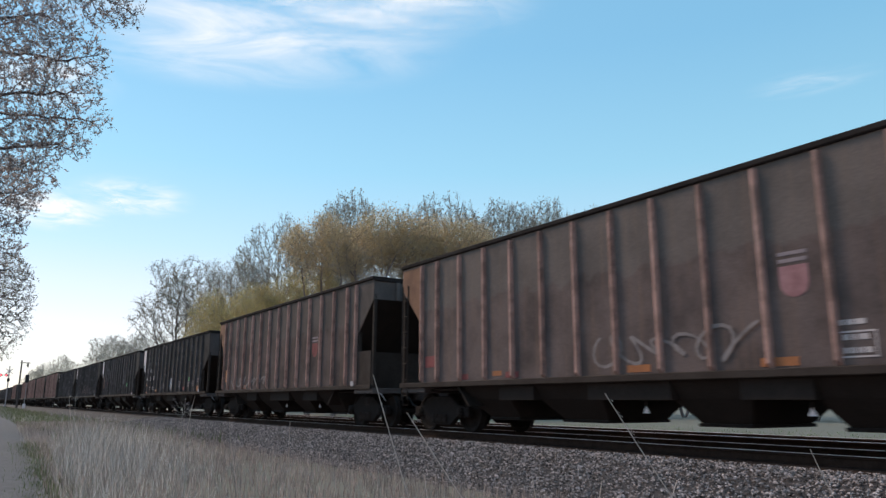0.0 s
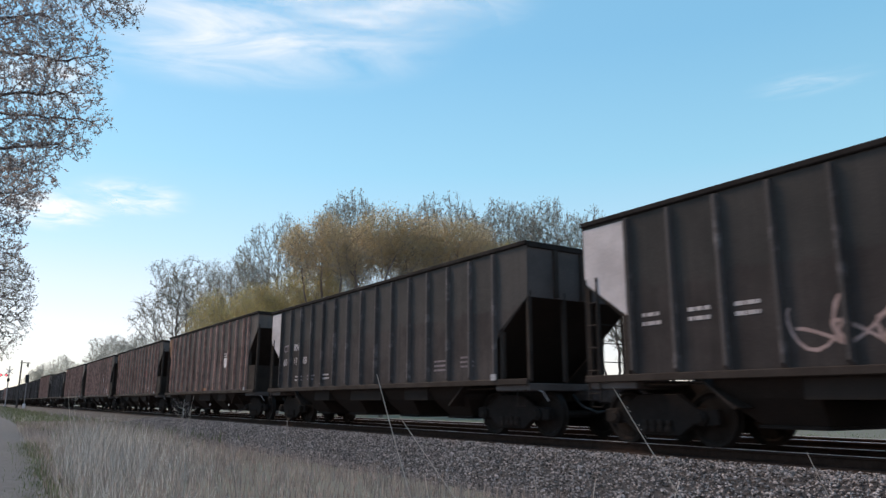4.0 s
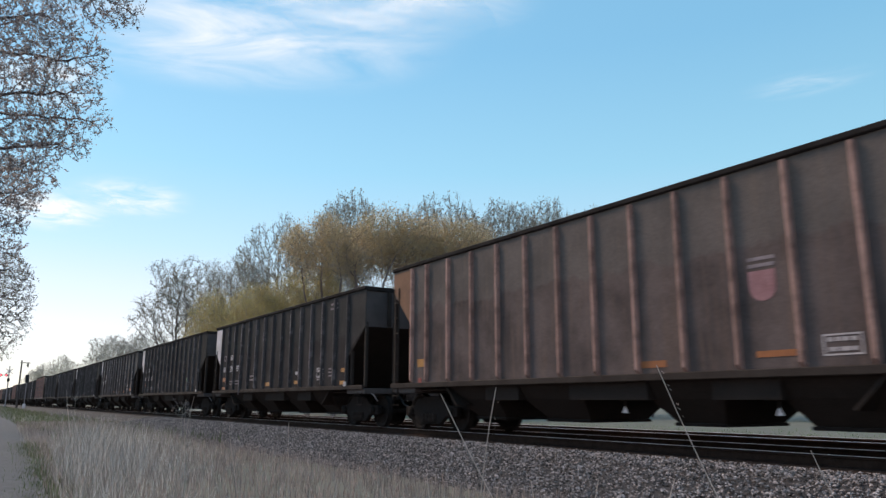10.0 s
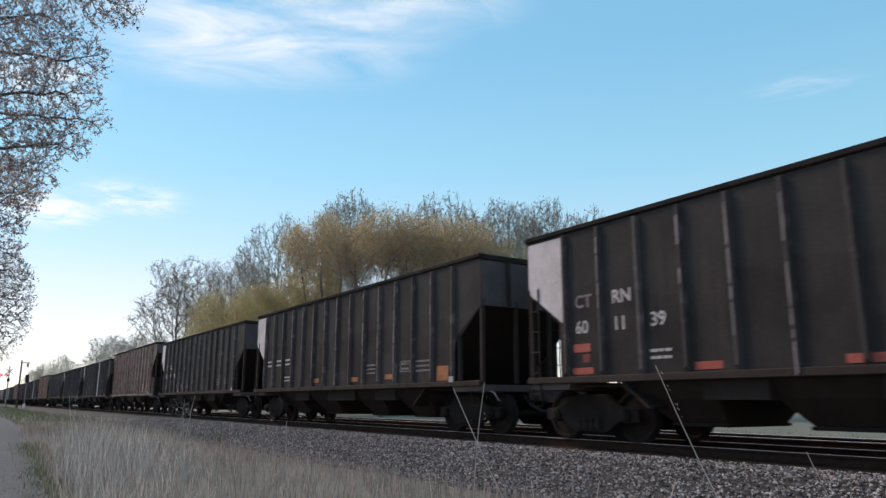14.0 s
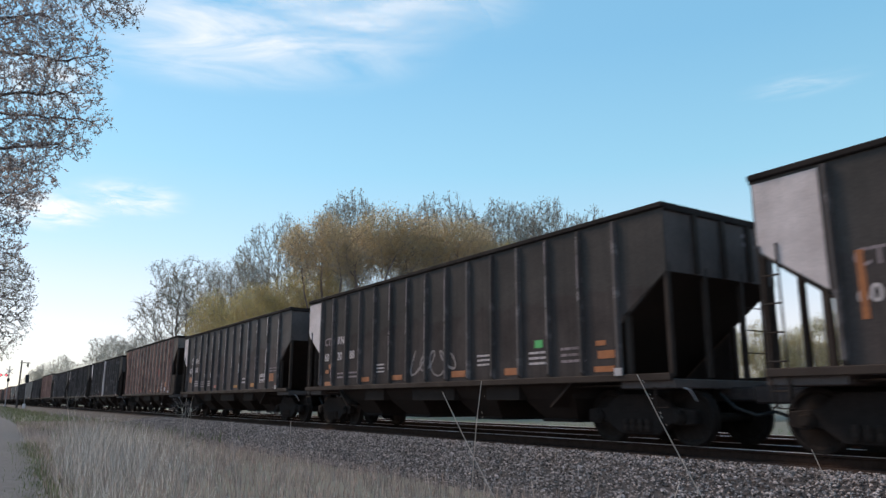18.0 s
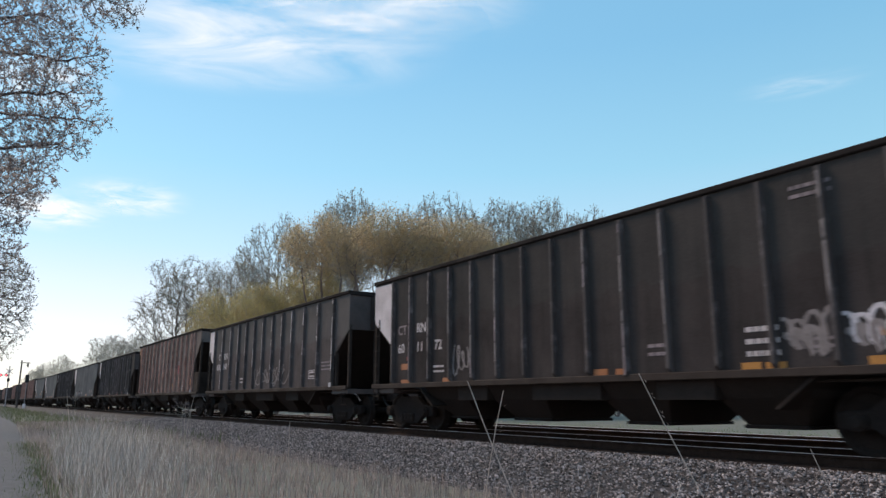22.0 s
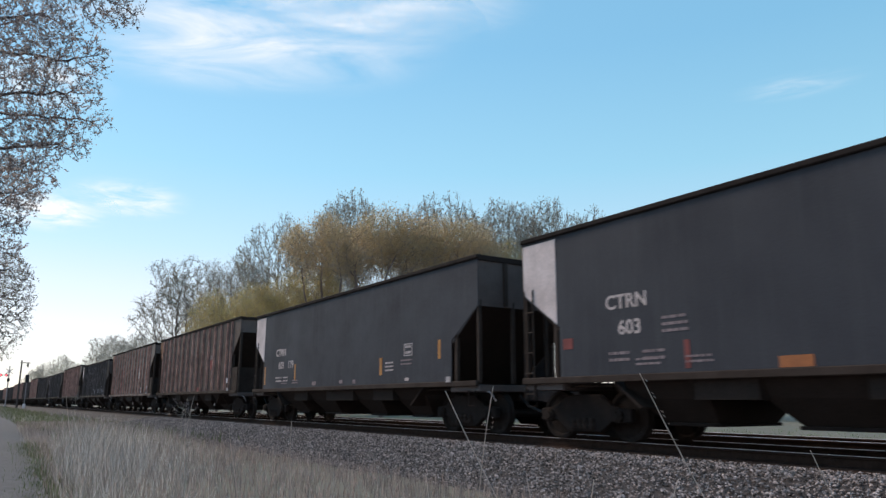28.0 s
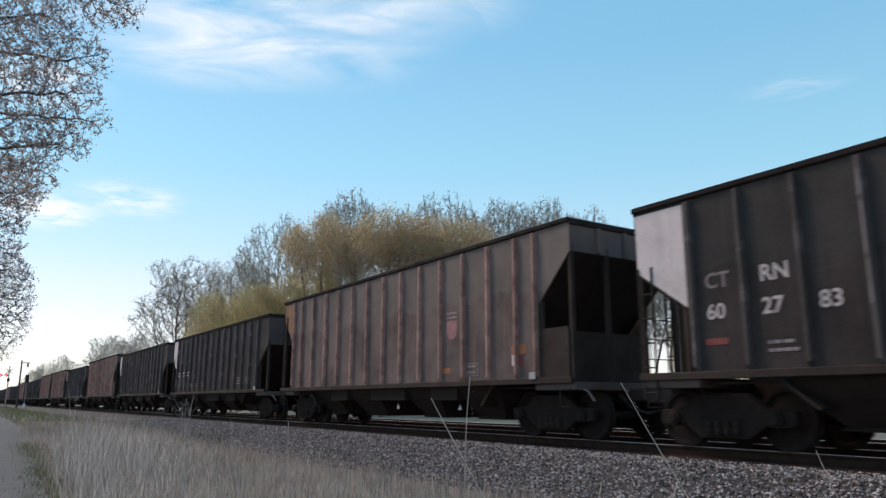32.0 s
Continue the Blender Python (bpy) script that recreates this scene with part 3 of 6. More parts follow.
        part("tag_hanger", Geo().box(x - 0.02, x + 0.02, -1.21, -1.19, 0.6, 0.8), M_UNDER, car)
    return car


WHEELS = []
MODEL = {k: hopper_car(k) for k in ("brown", "black", "plate", "navy")}
FONT_CACHE = {}


def lettering(txt, x, z, size, material, parent, label=""):
    """Painted letters on the near side, left end at x, base line at z."""
    key = (txt, size, material.name)
    if key not in FONT_CACHE:
        cu = bpy.data.curves.new("lettering", "FONT")
        cu.body, cu.size, cu.extrude, cu.offset = txt, size * 1.4, 0.002, 0.006
        cu.resolution_u = 3
        ob = bpy.data.objects.new("lettering", cu)
        scene.collection.objects.link(ob)
        dg = bpy.context.evaluated_depsgraph_get()
        me = bpy.data.meshes.new_from_object(ob.evaluated_get(dg))
        bpy.data.objects.remove(ob)
        me.materials.clear()
        me.materials.append(material)
        FONT_CACHE[key] = me
    o = part("lettering", FONT_CACHE[key], None, parent, label)
    o.matrix_basis = pose(x, -W - 0.013, z, 90, 0, 0)
    return o


def patch(name, x0, x1, z0, z1, material, parent, label="", out=0.012):
    return part(name, Geo().box(x0, x1, -W - out - 0.004, -W - 0.002, z0, z1), material, parent, label)


def bars(x0, x1, z0, z1, n, material, parent, frame_=False):
    g = Geo()
    rb = random.Random(int(x0 * 97 + z0 * 31 + n))
    h = (z1 - z0) / (2 * n - 1)
    for k in range(n):
        x, end = x0 + (0.05 if frame_ else 0), x1 - (0.05 if frame_ else 0)
        while x < end - 0.03:
            w = min(rb.uniform(0.05, 0.17), end - x)
            g.box(x, x + w, -W - 0.016, -W - 0.004, z0 + 2 * k * h + 0.15 * h, z0 + (2 * k + 1) * h)
            x += w + rb.uniform(0.02, 0.04)
    o = tagged(part("notice", g, material, parent), kind="stuff")
    if frame_:
        f = Geo()
        t = 0.022
        f.box(x0 - t, x1 + t, -W - 0.016, -W - 0.004, z0 - 2 * t, z0 - t).box(x0 - t, x1 + t, -W - 0.016, -W - 0.004, z1 + t, z1 + 2 * t)
        f.box(x0 - t, x0, -W - 0.016, -W - 0.004, z0 - t, z1 + t).box(x1, x1 + t, -W - 0.016, -W - 0.004, z0 - t, z1 + t)
        part("notice_frame", f, material, parent, "painted frame of a notice box")
    return o


def scrawl(x0, x1, z0, z1, seed, material, parent, n=5, w=0.045):
    """Looping spray-paint strokes, flat ribbons on the side sheet."""
    r = random.Random(seed)
    g = Geo()
    q_n, pts = n * 12, []
    k1, k2, p1 = r.uniform(0.8, 1.2), r.uniform(1.7, 2.6), r.uniform(0, 6)
    for q in range(q_n + 1):
        a = 2 * math.pi * n * q / q_n
        u = q / q_n
        pts.append((x0 + (x1 - x0) * u + (x1 - x0) / n * 0.42 * math.sin(a * k1 + p1), (z0 + z1) / 2 + (z1 - z0) / 2 * (0.75 * math.cos(a) + 0.25 * math.sin(a * k2 / 3 + p1))))
    for q, (px, pz) in enumerate(pts):
        ax, az = pts[min(q + 1, q_n)][0] - pts[max(q - 1, 0)][0], pts[min(q + 1, q_n)][1] - pts[max(q - 1, 0)][1]
        d = math.hypot(ax, az) or 1
        ww = w * (0.7 + 0.6 * r.random())
        for sg in (1, -1):
            g.v.append((px - sg * az / d * ww, -W - 0.012 - 0.0003 * q, pz + sg * ax / d * ww))
    for q in range(q_n):
        g.f.append((2 * q, 2 * q + 1, 2 * q + 3, 2 * q + 2))
    return part("spray_paint", g, material, parent, "looping spray-painted scrawl")


def shield(x, z, material, parent):
    """A faded emblem: a shield with bars over it."""
    w, h = 0.21, 0.38
    poly = [(x - w, z + h), (x - w, z + 0.14)] + [(x + w * math.cos(a), z + 0.14 + 0.2 * math.sin(a)) for a in [math.pi + math.pi * k / 8 for k in range(1, 8)]] + [(x + w, z + 0.14), (x + w, z + h)]
    part("emblem", Geo().prism_y(poly, -W - 0.014, -W - 0.004), material, parent, "faded shield emblem")
    part("emblem_bar", Geo().box(x - w, x + w, -W - 0.014, -W - 0.004, z + h + 0.05, z + h + 0.1).box(x - w, x + w, -W - 0.014, -W - 0.004, z + h + 0.15, z + h + 0.2), M_FADED if material is not M_STRIPE else M_LETTER, parent)


SPEC = {}


def spec(i, kind, **k):
    SPEC[i] = (kind, k)


# ---- the train, car by car, from its front backwards ----
for i in range(-2, 52):
    spec(i, "brown" if i in (-2, -1, 0, 1, 6, 7, 8, 9, 11, 18, 22, 26, 32, 33, 35, 38, 40, 41, 44, 47) else "navy" if i in (28, 30, 31) else "black")
spec(0, "brown", emblem=M_PINK, scrawl=((6.9, 9.9, 1.3, 1.85, M_SCRAWL),), patches=((10.08, 10.64, M_ORANGE), (7.6, 8.1, M_ORANGE), (2.6, 2.95, M_RED), (4.3, 4.7, M_RED)), box=11.2, marks=(("patch", 3.85, 4.16, 1.24, 1.34, M_ORANGE), ("patch", 1.15, 1.7, 1.51, 1.78, M_RED),))
spec(1, "brown", emblem=M_RED, scrawl=((2.2, 6.4, 1.25, 1.7, M_SCRAWL),), marks=(("patch", 1.23, 1.48, 1.53, 2.0, M_ORANGE), ("patch", 3.53, 3.99, 1.2, 1.33, M_ORANGE),))
spec(2, "black", num=("CT", "RN", "60", "26", "37"), scrawl=((5.7, 6.4, 1.4, 1.75, M_SCRAWL),), blob=(7.25, M_SCRAWL_W), marks=(("patch", 11.36, 11.64, 1.7, 1.89, M_GREEN), ("box", 11.21, 11.77, 1.41, 1.66, M_FADED), ("bars", 12.07, 12.63, 1.45, 1.69, M_FADED), ("patch", 12.91, 13.37, 1.21, 1.44, M_ORANGE), ("bars", 12.96, 13.23, 1.61, 1.78, M_FADED), ("patch", 10.28, 10.76, 1.28, 1.43, M_RED), ("bars", 9.33, 9.78, 1.44, 1.72, M_FADED), ("patch", 1.37, 1.75, 1.6, 1.74, M_ORANGE), ("patch", 1.34, 1.86, 1.18, 1.28, M_ORANGE), ("patch", 1.66, 1.82, 1.37, 1.48, M_REDPATCH), ("patch", 3.76, 4.23, 1.27, 1.37, M_ORANGE),))
spec(3, "black", num=("CT", "RN", "60", "18", "56"), pink=True, green=11.0, patches=((13.0, 13.3, M_REDPATCH),), marks=(("patch", 1.3, 1.49, 1.69, 2.61, M_ORANGE),))
spec(4, "black", scrawl=((4.0, 8.8, 1.35, 2.1, M_SCRAWL_P), (4.2, 8.2, 1.3, 1.8, M_SCRAWL_P)), num=("", "", "60", "21", "14"), marks=(("patch", 11.23, 11.54, 1.68, 1.89, M_GREEN), ("bars", 12.13, 12.74, 1.43, 1.73, M_FADED), ("patch", 12.9, 13.39, 1.41, 1.62, M_RED), ("bars", 11.19, 11.77, 1.42, 1.61, M_FADED),))
spec(5, "black", num=("CT", "RN", "60", "17", "08"))
spec(6, "brown", emblem=M_STRIPE, patches=((7.4, 7.9, M_ORANGE), (2.6, 3.0, M_RED)))
spec(7, "brown", emblem=M_RED, marks=(("box", 11.42, 11.94, 1.26, 1.53, M_LETTER), ("bars", 13.02, 13.44, 1.43, 1.65, M_FADED),))
spec(8, "brown", emblem=M_STRIPE, patches=((2.9, 3.3, M_ORANGE), (8.8, 9.2, M_RED), (6.3, 6.7, M_RED)), box=11.0, card=12.3, corner=M_YELLOW)
spec(9, "brown", emblem=M_STRIPE, patches=((5.4, 5.9, M_ORANGE), (8.7, 9.25, M_ORANGE), (10.8, 11.2, M_ORANGE)), box=11.5, corner=M_ORANGE, card=13.2, marks=(("patch", 1.3, 1.75, 1.5, 1.71, M_ORANGE),))
spec(10, "black", num=("", "", "60", "24", "80"), marks=(("box", 11.34, 11.86, 1.4, 1.89, M_LETTER), ("bars", 12.29, 12.83, 1.45, 1.71, M_FADED), ("patch", 13.07, 13.59, 1.19, 1.5, M_RED), ("patch", 13.31, 13.58, 1.53, 1.69, M_LETTER), ("bars", 9.52, 9.96, 1.45, 1.7, M_LETTER), ("patch", 10.53, 10.99, 1.29, 1.43, M_RED), ("patch", 8.69, 9.09, 1.27, 1.4, M_RED), ("bars", 6.7, 7.1, 1.43, 1.58, M_FADED), ("patch", 5.7, 6.29, 1.3, 1.43, M_RED),))
spec(11, "brown", emblem=M_PINK, marks=(("patch", 13.17, 13.59, 1.69, 1.87, M_ORANGE), ("patch", 13.37, 13.54, 1.44, 1.67, M_STRIPE), ("patch", 13.1, 13.32, 1.16, 1.29, M_RED), ("box", 11.44, 11.99, 1.29, 1.58, M_LETTER), ("patch", 10.5, 11.09, 1.32, 1.41, M_ORANGE), ("patch", 8.38, 8.9, 1.25, 1.36, M_ORANGE), ("patch", 1.26, 1.62, 1.54, 1.73, M_YELLOW), ("patch", 1.31, 1.44, 1.16, 1.27, M_REDPATCH),))
spec(12, "black", num=("CT", "RN", "60", "28", "18"), marks=(("patch", 13.19, 13.63, 1.56, 1.68, M_YELLOW), ("patch", 13.11, 13.6, 1.2, 1.31, M_YELLOW), ("bars", 12.29, 12.76, 1.45, 1.71, M_FADED), ("box", 11.36, 11.89, 1.36, 1.75, M_LETTER), ("bars", 9.6, 10.05, 1.58, 1.69, M_LETTER), ("patch", 9.52, 9.97, 1.28, 1.39, M_YELLOW), ("patch", 6.72, 7.19, 1.26, 1.39, M_YELLOW), ("bars", 4.87, 5.32, 1.49, 1.7, M_FADED), ("bars", 12.3, 12.81, 3.49, 3.7, M_FADED), ("patch", 1.32, 1.72, 1.54, 1.69, M_ORANGE), ("patch", 1.67, 1.78, 1.46, 1.56, M_REDPATCH), ("patch", 1.32, 1.78, 1.2, 1.3, M_ORANGE),))
spec(13, "black", num=("CT", "RN", "60", "23", "02"), marks=(("patch", 11.43, 11.59, 1.69, 1.88, M_GREEN), ("bars", 11.45, 12.05, 1.39, 1.65, M_FADED), ("bars", 12.38, 12.86, 1.46, 1.71, M_FADED), ("bars", 9.59, 10.01, 1.44, 1.7, M_FADED), ("bars", 4.91, 5.3, 1.47, 1.7, M_FADED), ("patch", 1.4, 1.79, 1.61, 1.76, M_RED),))
spec(14, "plate", num=("CT", "RN", "600", "212", ""), white_ribs=True, marks=(("box", 11.76, 12.35, 1.43, 1.81, M_LETTER), ("bars", 12.83, 13.6, 1.65, 1.97, M_FADED), ("patch", 12.65, 13.61, 1.41, 1.55, M_ORANGE), ("patch", 10.68, 11.24, 1.3, 1.44, M_ORANGE), ("bars", 9.71, 10.22, 1.45, 1.67, M_LETTER), ("patch", 8.69, 9.17, 1.31, 1.42, M_ORANGE), ("patch", 6.67, 7.13, 1.31, 1.43, M_ORANGE),))
spec(15, "black", num=("CT", "RN", "60", "11", "39"), patches=((1.3, 1.75, M_REDPATCH), (3.9, 4.4, M_REDPATCH), (6.2, 6.7, M_REDPATCH)), green=11.2, marks=(("patch", 1.26, 1.69, 1.59, 1.74, M_REDPATCH), ("patch", 1.22, 1.65, 1.2, 1.31, M_REDPATCH), ("patch", 1.49, 1.67, 1.4, 1.55, M_RED),))
spec(16, "black", num=("", "", "60", "22", "45"), marks=(("patch", 12.9, 13.39, 1.19, 1.53, M_ORANGE), ("bars", 11.93, 12.66, 1.42, 1.71, M_FADED), ("box", 11.14, 11.67, 1.44, 1.73, M_FADED), ("patch", 10.36, 10.75, 1.28, 1.41, M_ORANGE), ("bars", 9.29, 9.77, 1.44, 1.71, M_FADED), ("patch", 8.23, 8.76, 1.26, 1.39, M_ORANGE), ("patch", 5.54, 6.0, 1.29, 1.42, M_ORANGE),))
spec(17, "black", num=("CT", "RN", "60", "19", "26"), patches=((4.2, 4.7, M_ORANGE),))
spec(18, "brown", emblem=M_PINK, rings=True, box=11.3, patches=((4.3, 4.7, M_RED),))
spec(19, "black", num=("CT", "RN", "60", "11", "63"), stripe=9.8, marks=(("patch", 11.18, 11.29, 1.35, 1.65, M_ORANGE), ("bars", 11.33, 11.77, 1.34, 1.63, M_FADED), ("bars", 12.1, 12.66, 1.39, 1.67, M_FADED), ("bars", 13.03, 13.43, 1.34, 1.43, M_FADED), ("bars", 9.46, 9.92, 1.41, 1.62, M_FADED), ("patch", 1.37, 1.47, 1.72, 2.61, M_ORANGE), ("patch", 2.94, 3.06, 1.17, 1.64, M_ORANGE),))
spec(20, "black", num=("CT", "RN", "60", "20", "88"), scrawl=((6.6, 8.6, 1.3, 1.95, M_SCRAWL),), marks=(("patch", 11.38, 11.61, 1.74, 1.89, M_GREEN), ("patch", 13.04, 13.28, 1.68, 1.77, M_ORANGE), ("patch", 13.08, 13.48, 1.45, 1.59, M_ORANGE), ("patch", 12.98, 13.46, 1.22, 1.32, M_ORANGE), ("bars", 11.2, 11.83, 1.41, 1.67, M_LETTER), ("bars", 12.13, 12.77, 1.41, 1.7, M_FADED), ("bars", 9.45, 9.9, 1.46, 1.7, M_LETTER), ("patch", 10.41, 10.84, 1.24, 1.38, M_ORANGE), ("patch", 8.44, 8.98, 1.25, 1.39, M_ORANGE), ("patch", 5.63, 6.17, 1.25, 1.38, M_ORANGE), ("patch", 1.67, 1.91, 1.69, 1.82, M_ORANGE), ("patch", 1.42, 1.66, 1.55, 1.66, M_ORANGE), ("patch", 1.4, 1.91, 1.18, 1.3, M_ORANGE), ("patch", 3.89, 4.34, 1.25, 1.37, M_ORANGE), ("bars", 4.79, 5.2, 1.47, 1.7, M_LETTER),))
spec(21, "plate", num=("CT", "RN", "600", "164", ""), white_ribs=True, marks=(("box", 11.66, 12.22, 1.40, 1.72, M_LETTER), ("bars", 12.72, 13.45, 1.77, 1.92, M_FADED), ("patch", 12.72, 13.17, 1.43, 1.71, M_ORANGE), ("patch", 13.39, 13.55, 1.29, 1.36, M_REDPATCH), ("bars", 9.62, 10.15, 1.41, 1.63, M_LETTER), ("patch", 8.56, 9.11, 1.26, 1.36, M_YELLOW), ("patch", 10.69, 11.11, 1.26, 1.40, M_YELLOW), ("patch", 5.69, 6.21, 1.29, 1.40, M_REDPATCH), ("bars", 4.64, 5.22, 1.40, 1.62, M_LETTER), ("bars", 3.45, 4.18, 1.35, 1.62, M_FADED), ("patch", 1.40, 1.97, 1.61, 1.86, M_ORANGE), ("bars", 2.42, 2.98, 1.42, 1.66, M_LETTER),))
spec(22, "brown", emblem=M_RED, marks=(("box", 11.46, 11.98, 1.27, 1.55, M_LETTER), ("bars", 11.51, 11.74, 1.62, 1.71, M_LETTER), ("patch", 12.32, 12.76, 1.5, 1.76, M_ORANGE), ("patch", 12.28, 12.45, 1.28, 1.46, M_STRIPE), ("patch", 13.25, 13.44, 1.48, 1.66, M_FADED), ("patch", 13.14, 13.24, 1.44, 1.54, M_RED), ("patch", 10.58, 10.98, 1.24, 1.37, M_ORANGE), ("patch", 8.45, 9.23, 1.28, 1.37, M_ORANGE), ("patch", 5.55, 6.04, 1.29, 1.44, M_RED), ("patch", 1.33, 1.47, 1.54, 1.68, M_REDPATCH),))
spec(23, "black", num=("CT", "RN", "60", "10", "35"), stripe=7.4, scrawl=((7.3, 9.2, 1.3, 1.75, M_SCRAWL),), marks=(("box", 11.35, 11.84, 1.43, 1.72, M_LETTER), ("bars", 12.27, 12.76, 1.36, 1.67, M_LETTER), ("patch", 13.08, 13.58, 1.16, 1.46, M_RED), ("patch", 13.31, 13.56, 1.51, 1.63, M_FADED), ("bars", 9.56, 9.99, 1.36, 1.64, M_LETTER), ("patch", 10.42, 11.0, 1.23, 1.42, M_RED), ("bars", 8.55, 9.05, 1.36, 1.92, M_FADED), ("patch", 5.56, 6.2, 1.25, 1.37, M_RED), ("patch", 1.51, 1.97, 1.6, 1.68, M_RED), ("patch", 1.48, 2.0, 1.17, 1.26, M_RED), ("patch", 3.99, 4.43, 1.24, 1.32, M_REDPATCH), ("bars", 4.02, 4.42, 1.4, 1.62, M_FADED), ("bars", 4.86, 5.25, 1.43, 1.66, M_LETTER),))
spec(24, "black", num=("CT", "RN", "60", "11", "72"), blob=(11.95, M_SCRAWL), blob2=(12.8, M_SCRAWL_W), scrawl=((3.9, 4.5, 1.3, 2.0, M_SCRAWL),), marks=(("patch", 11.3, 11.61, 1.16, 1.26, M_YELLOW), ("patch", 11.68, 11.98, 1.16, 1.25, M_YELLOW), ("bars", 11.4, 11.91, 1.33, 1.76, M_LETTER), ("bars", 12.32, 12.67, 1.4, 1.55, M_FADED), ("patch", 13.12, 13.66, 1.51, 1.68, M_YELLOW), ("patch", 13.07, 13.33, 1.16, 1.27, M_YELLOW), ("patch", 13.38, 13.63, 1.16, 1.26, M_YELLOW), ("bars", 9.6, 10.03, 1.43, 1.63, M_FADED), ("patch", 8.35, 8.68, 1.16, 1.27, M_ORANGE), ("patch", 8.87, 9.15, 1.16, 1.26, M_ORANGE), ("bars", 12.26, 12.84, 3.46, 3.65, M_FADED), ("patch", 1.52, 1.98, 1.5, 1.65, M_ORANGE), ("patch", 1.51, 1.99, 1.16, 1.25, M_ORANGE), ("patch", 3.45, 3.78, 1.16, 1.25, M_ORANGE), ("patch", 1.77, 1.93, 1.73, 1.82, M_RED),))
spec(25, "plate", num=("CT", "RN", "600", "140", ""), scrawl=((6.6, 10.0, 1.3, 2.05, M_SCRAWL), (6.5, 9.6, 1.25, 1.9, M_SCRAWL)), white_ribs=True, marks=(("box", 11.76, 12.32, 1.41, 1.71, M_LETTER), ("bars", 12.78, 13.54, 1.66, 1.93, M_FADED), ("bars", 4.72, 5.26, 1.42, 1.63, M_LETTER),))
spec(26, "brown", emblem=M_RED, marks=(("box", 11.6, 12.11, 1.24, 1.54, M_LETTER), ("patch", 13.11, 13.51, 1.5, 1.78, M_ORANGE), ("patch", 13.35, 13.57, 1.47, 1.68, M_STRIPE), ("patch", 9.55, 9.76, 1.29, 1.64, M_RUST),))
spec(27, "black", num=("", "", "60", "15", "02"), marks=(("patch", 13.12, 13.64, 1.16, 1.37, M_RED), ("patch", 13.36, 13.64, 1.43, 1.62, M_FADED), ("bars", 12.37, 12.87, 1.39, 1.56, M_FADED), ("box", 11.43, 11.98, 1.32, 1.65, M_LETTER), ("patch", 10.63, 11.11, 1.21, 1.35, M_REDPATCH), ("patch", 8.65, 9.26, 1.17, 1.33, M_REDPATCH), ("patch", 5.78, 6.32, 1.19, 1.35, M_REDPATCH), ("bars", 4.85, 5.37, 1.42, 1.61, M_LETTER), ("bars", 3.91, 4.42, 1.31, 1.61, M_FADED), ("patch", 1.48, 1.92, 1.6, 1.73, M_REDPATCH), ("patch", 1.41, 1.96, 1.18, 1.27, M_REDPATCH), ("patch", 1.84, 1.97, 1.45, 1.55, M_RED),))
spec(28, "navy", num=("", "", "603", "114", ""), patches=((9.0, 9.6, M_ORANGE),))
spec(29, "black", num=("", "", "60", "20", "31"))
spec(30, "navy", num=("CTRN", "", "603", "", ""), lean_scrawl=12.3, marks=(("bars", 10.36, 10.78, 1.48, 1.75, M_FADED), ("patch", 10.36, 10.76, 1.19, 1.31, M_ORANGE), ("patch", 11.35, 11.57, 1.23, 1.32, M_RED), ("patch", 8.35, 8.88, 1.18, 1.31, M_ORANGE), ("patch", 5.45, 5.94, 1.17, 1.33, M_ORANGE), ("bars", 11.39, 11.78, 2.12, 2.21, M_FADED), ("bars", 3.48, 3.98, 1.8, 2.07, M_FADED), ("patch", 1.15, 1.4, 1.66, 1.86, M_RED), ("patch", 3.89, 3.99, 1.22, 1.66, M_RED),))
spec(31, "navy", num=("CTRN", "", "603", "179", ""), marks=(("patch", 1.13, 1.24, 1.3, 1.95, M_YELLOW), ("patch", 4.06, 4.17, 1.4, 1.95, M_YELLOW), ("patch", 10.15, 10.29, 1.40, 1.86, M_YELLOW), ("bars", 10.47, 10.88, 1.49, 1.73, M_LETTER), ("box", 11.44, 11.88, 1.84, 2.16, M_LETTER), ("bars", 11.30, 11.85, 1.62, 1.76, M_FADED), ("patch", 13.06, 13.17, 1.70, 2.15, M_YELLOW), ("patch", 11.52, 11.69, 1.22, 1.30, M_LETTER), ("patch", 7.64, 7.85, 1.23, 1.33, M_FADED), ("patch", 8.54, 8.71, 1.21, 1.32, M_FADED), ("patch", 5.62, 5.90, 1.21, 1.33, M_FADED),))
spec(32, "brown", emblem=M_RED, marks=(("patch", 12.87, 13.08, 1.33, 1.81, M_ORANGE), ("patch", 13.1, 13.32, 1.47, 1.68, M_STRIPE), ("patch", 8.47, 8.83, 1.16, 1.35, M_RED),))
spec(33, "brown", emblem=M_STRIPE, scrawl=((4.2, 4.75, 1.35, 2.9, M_SCRAWL_R),), marks=(("box", 11.34, 11.84, 1.23, 1.55, M_LETTER), ("patch", 12.8, 13.09, 1.33, 1.7, M_ORANGE), ("patch", 13.11, 13.31, 1.44, 1.66, M_STRIPE),))
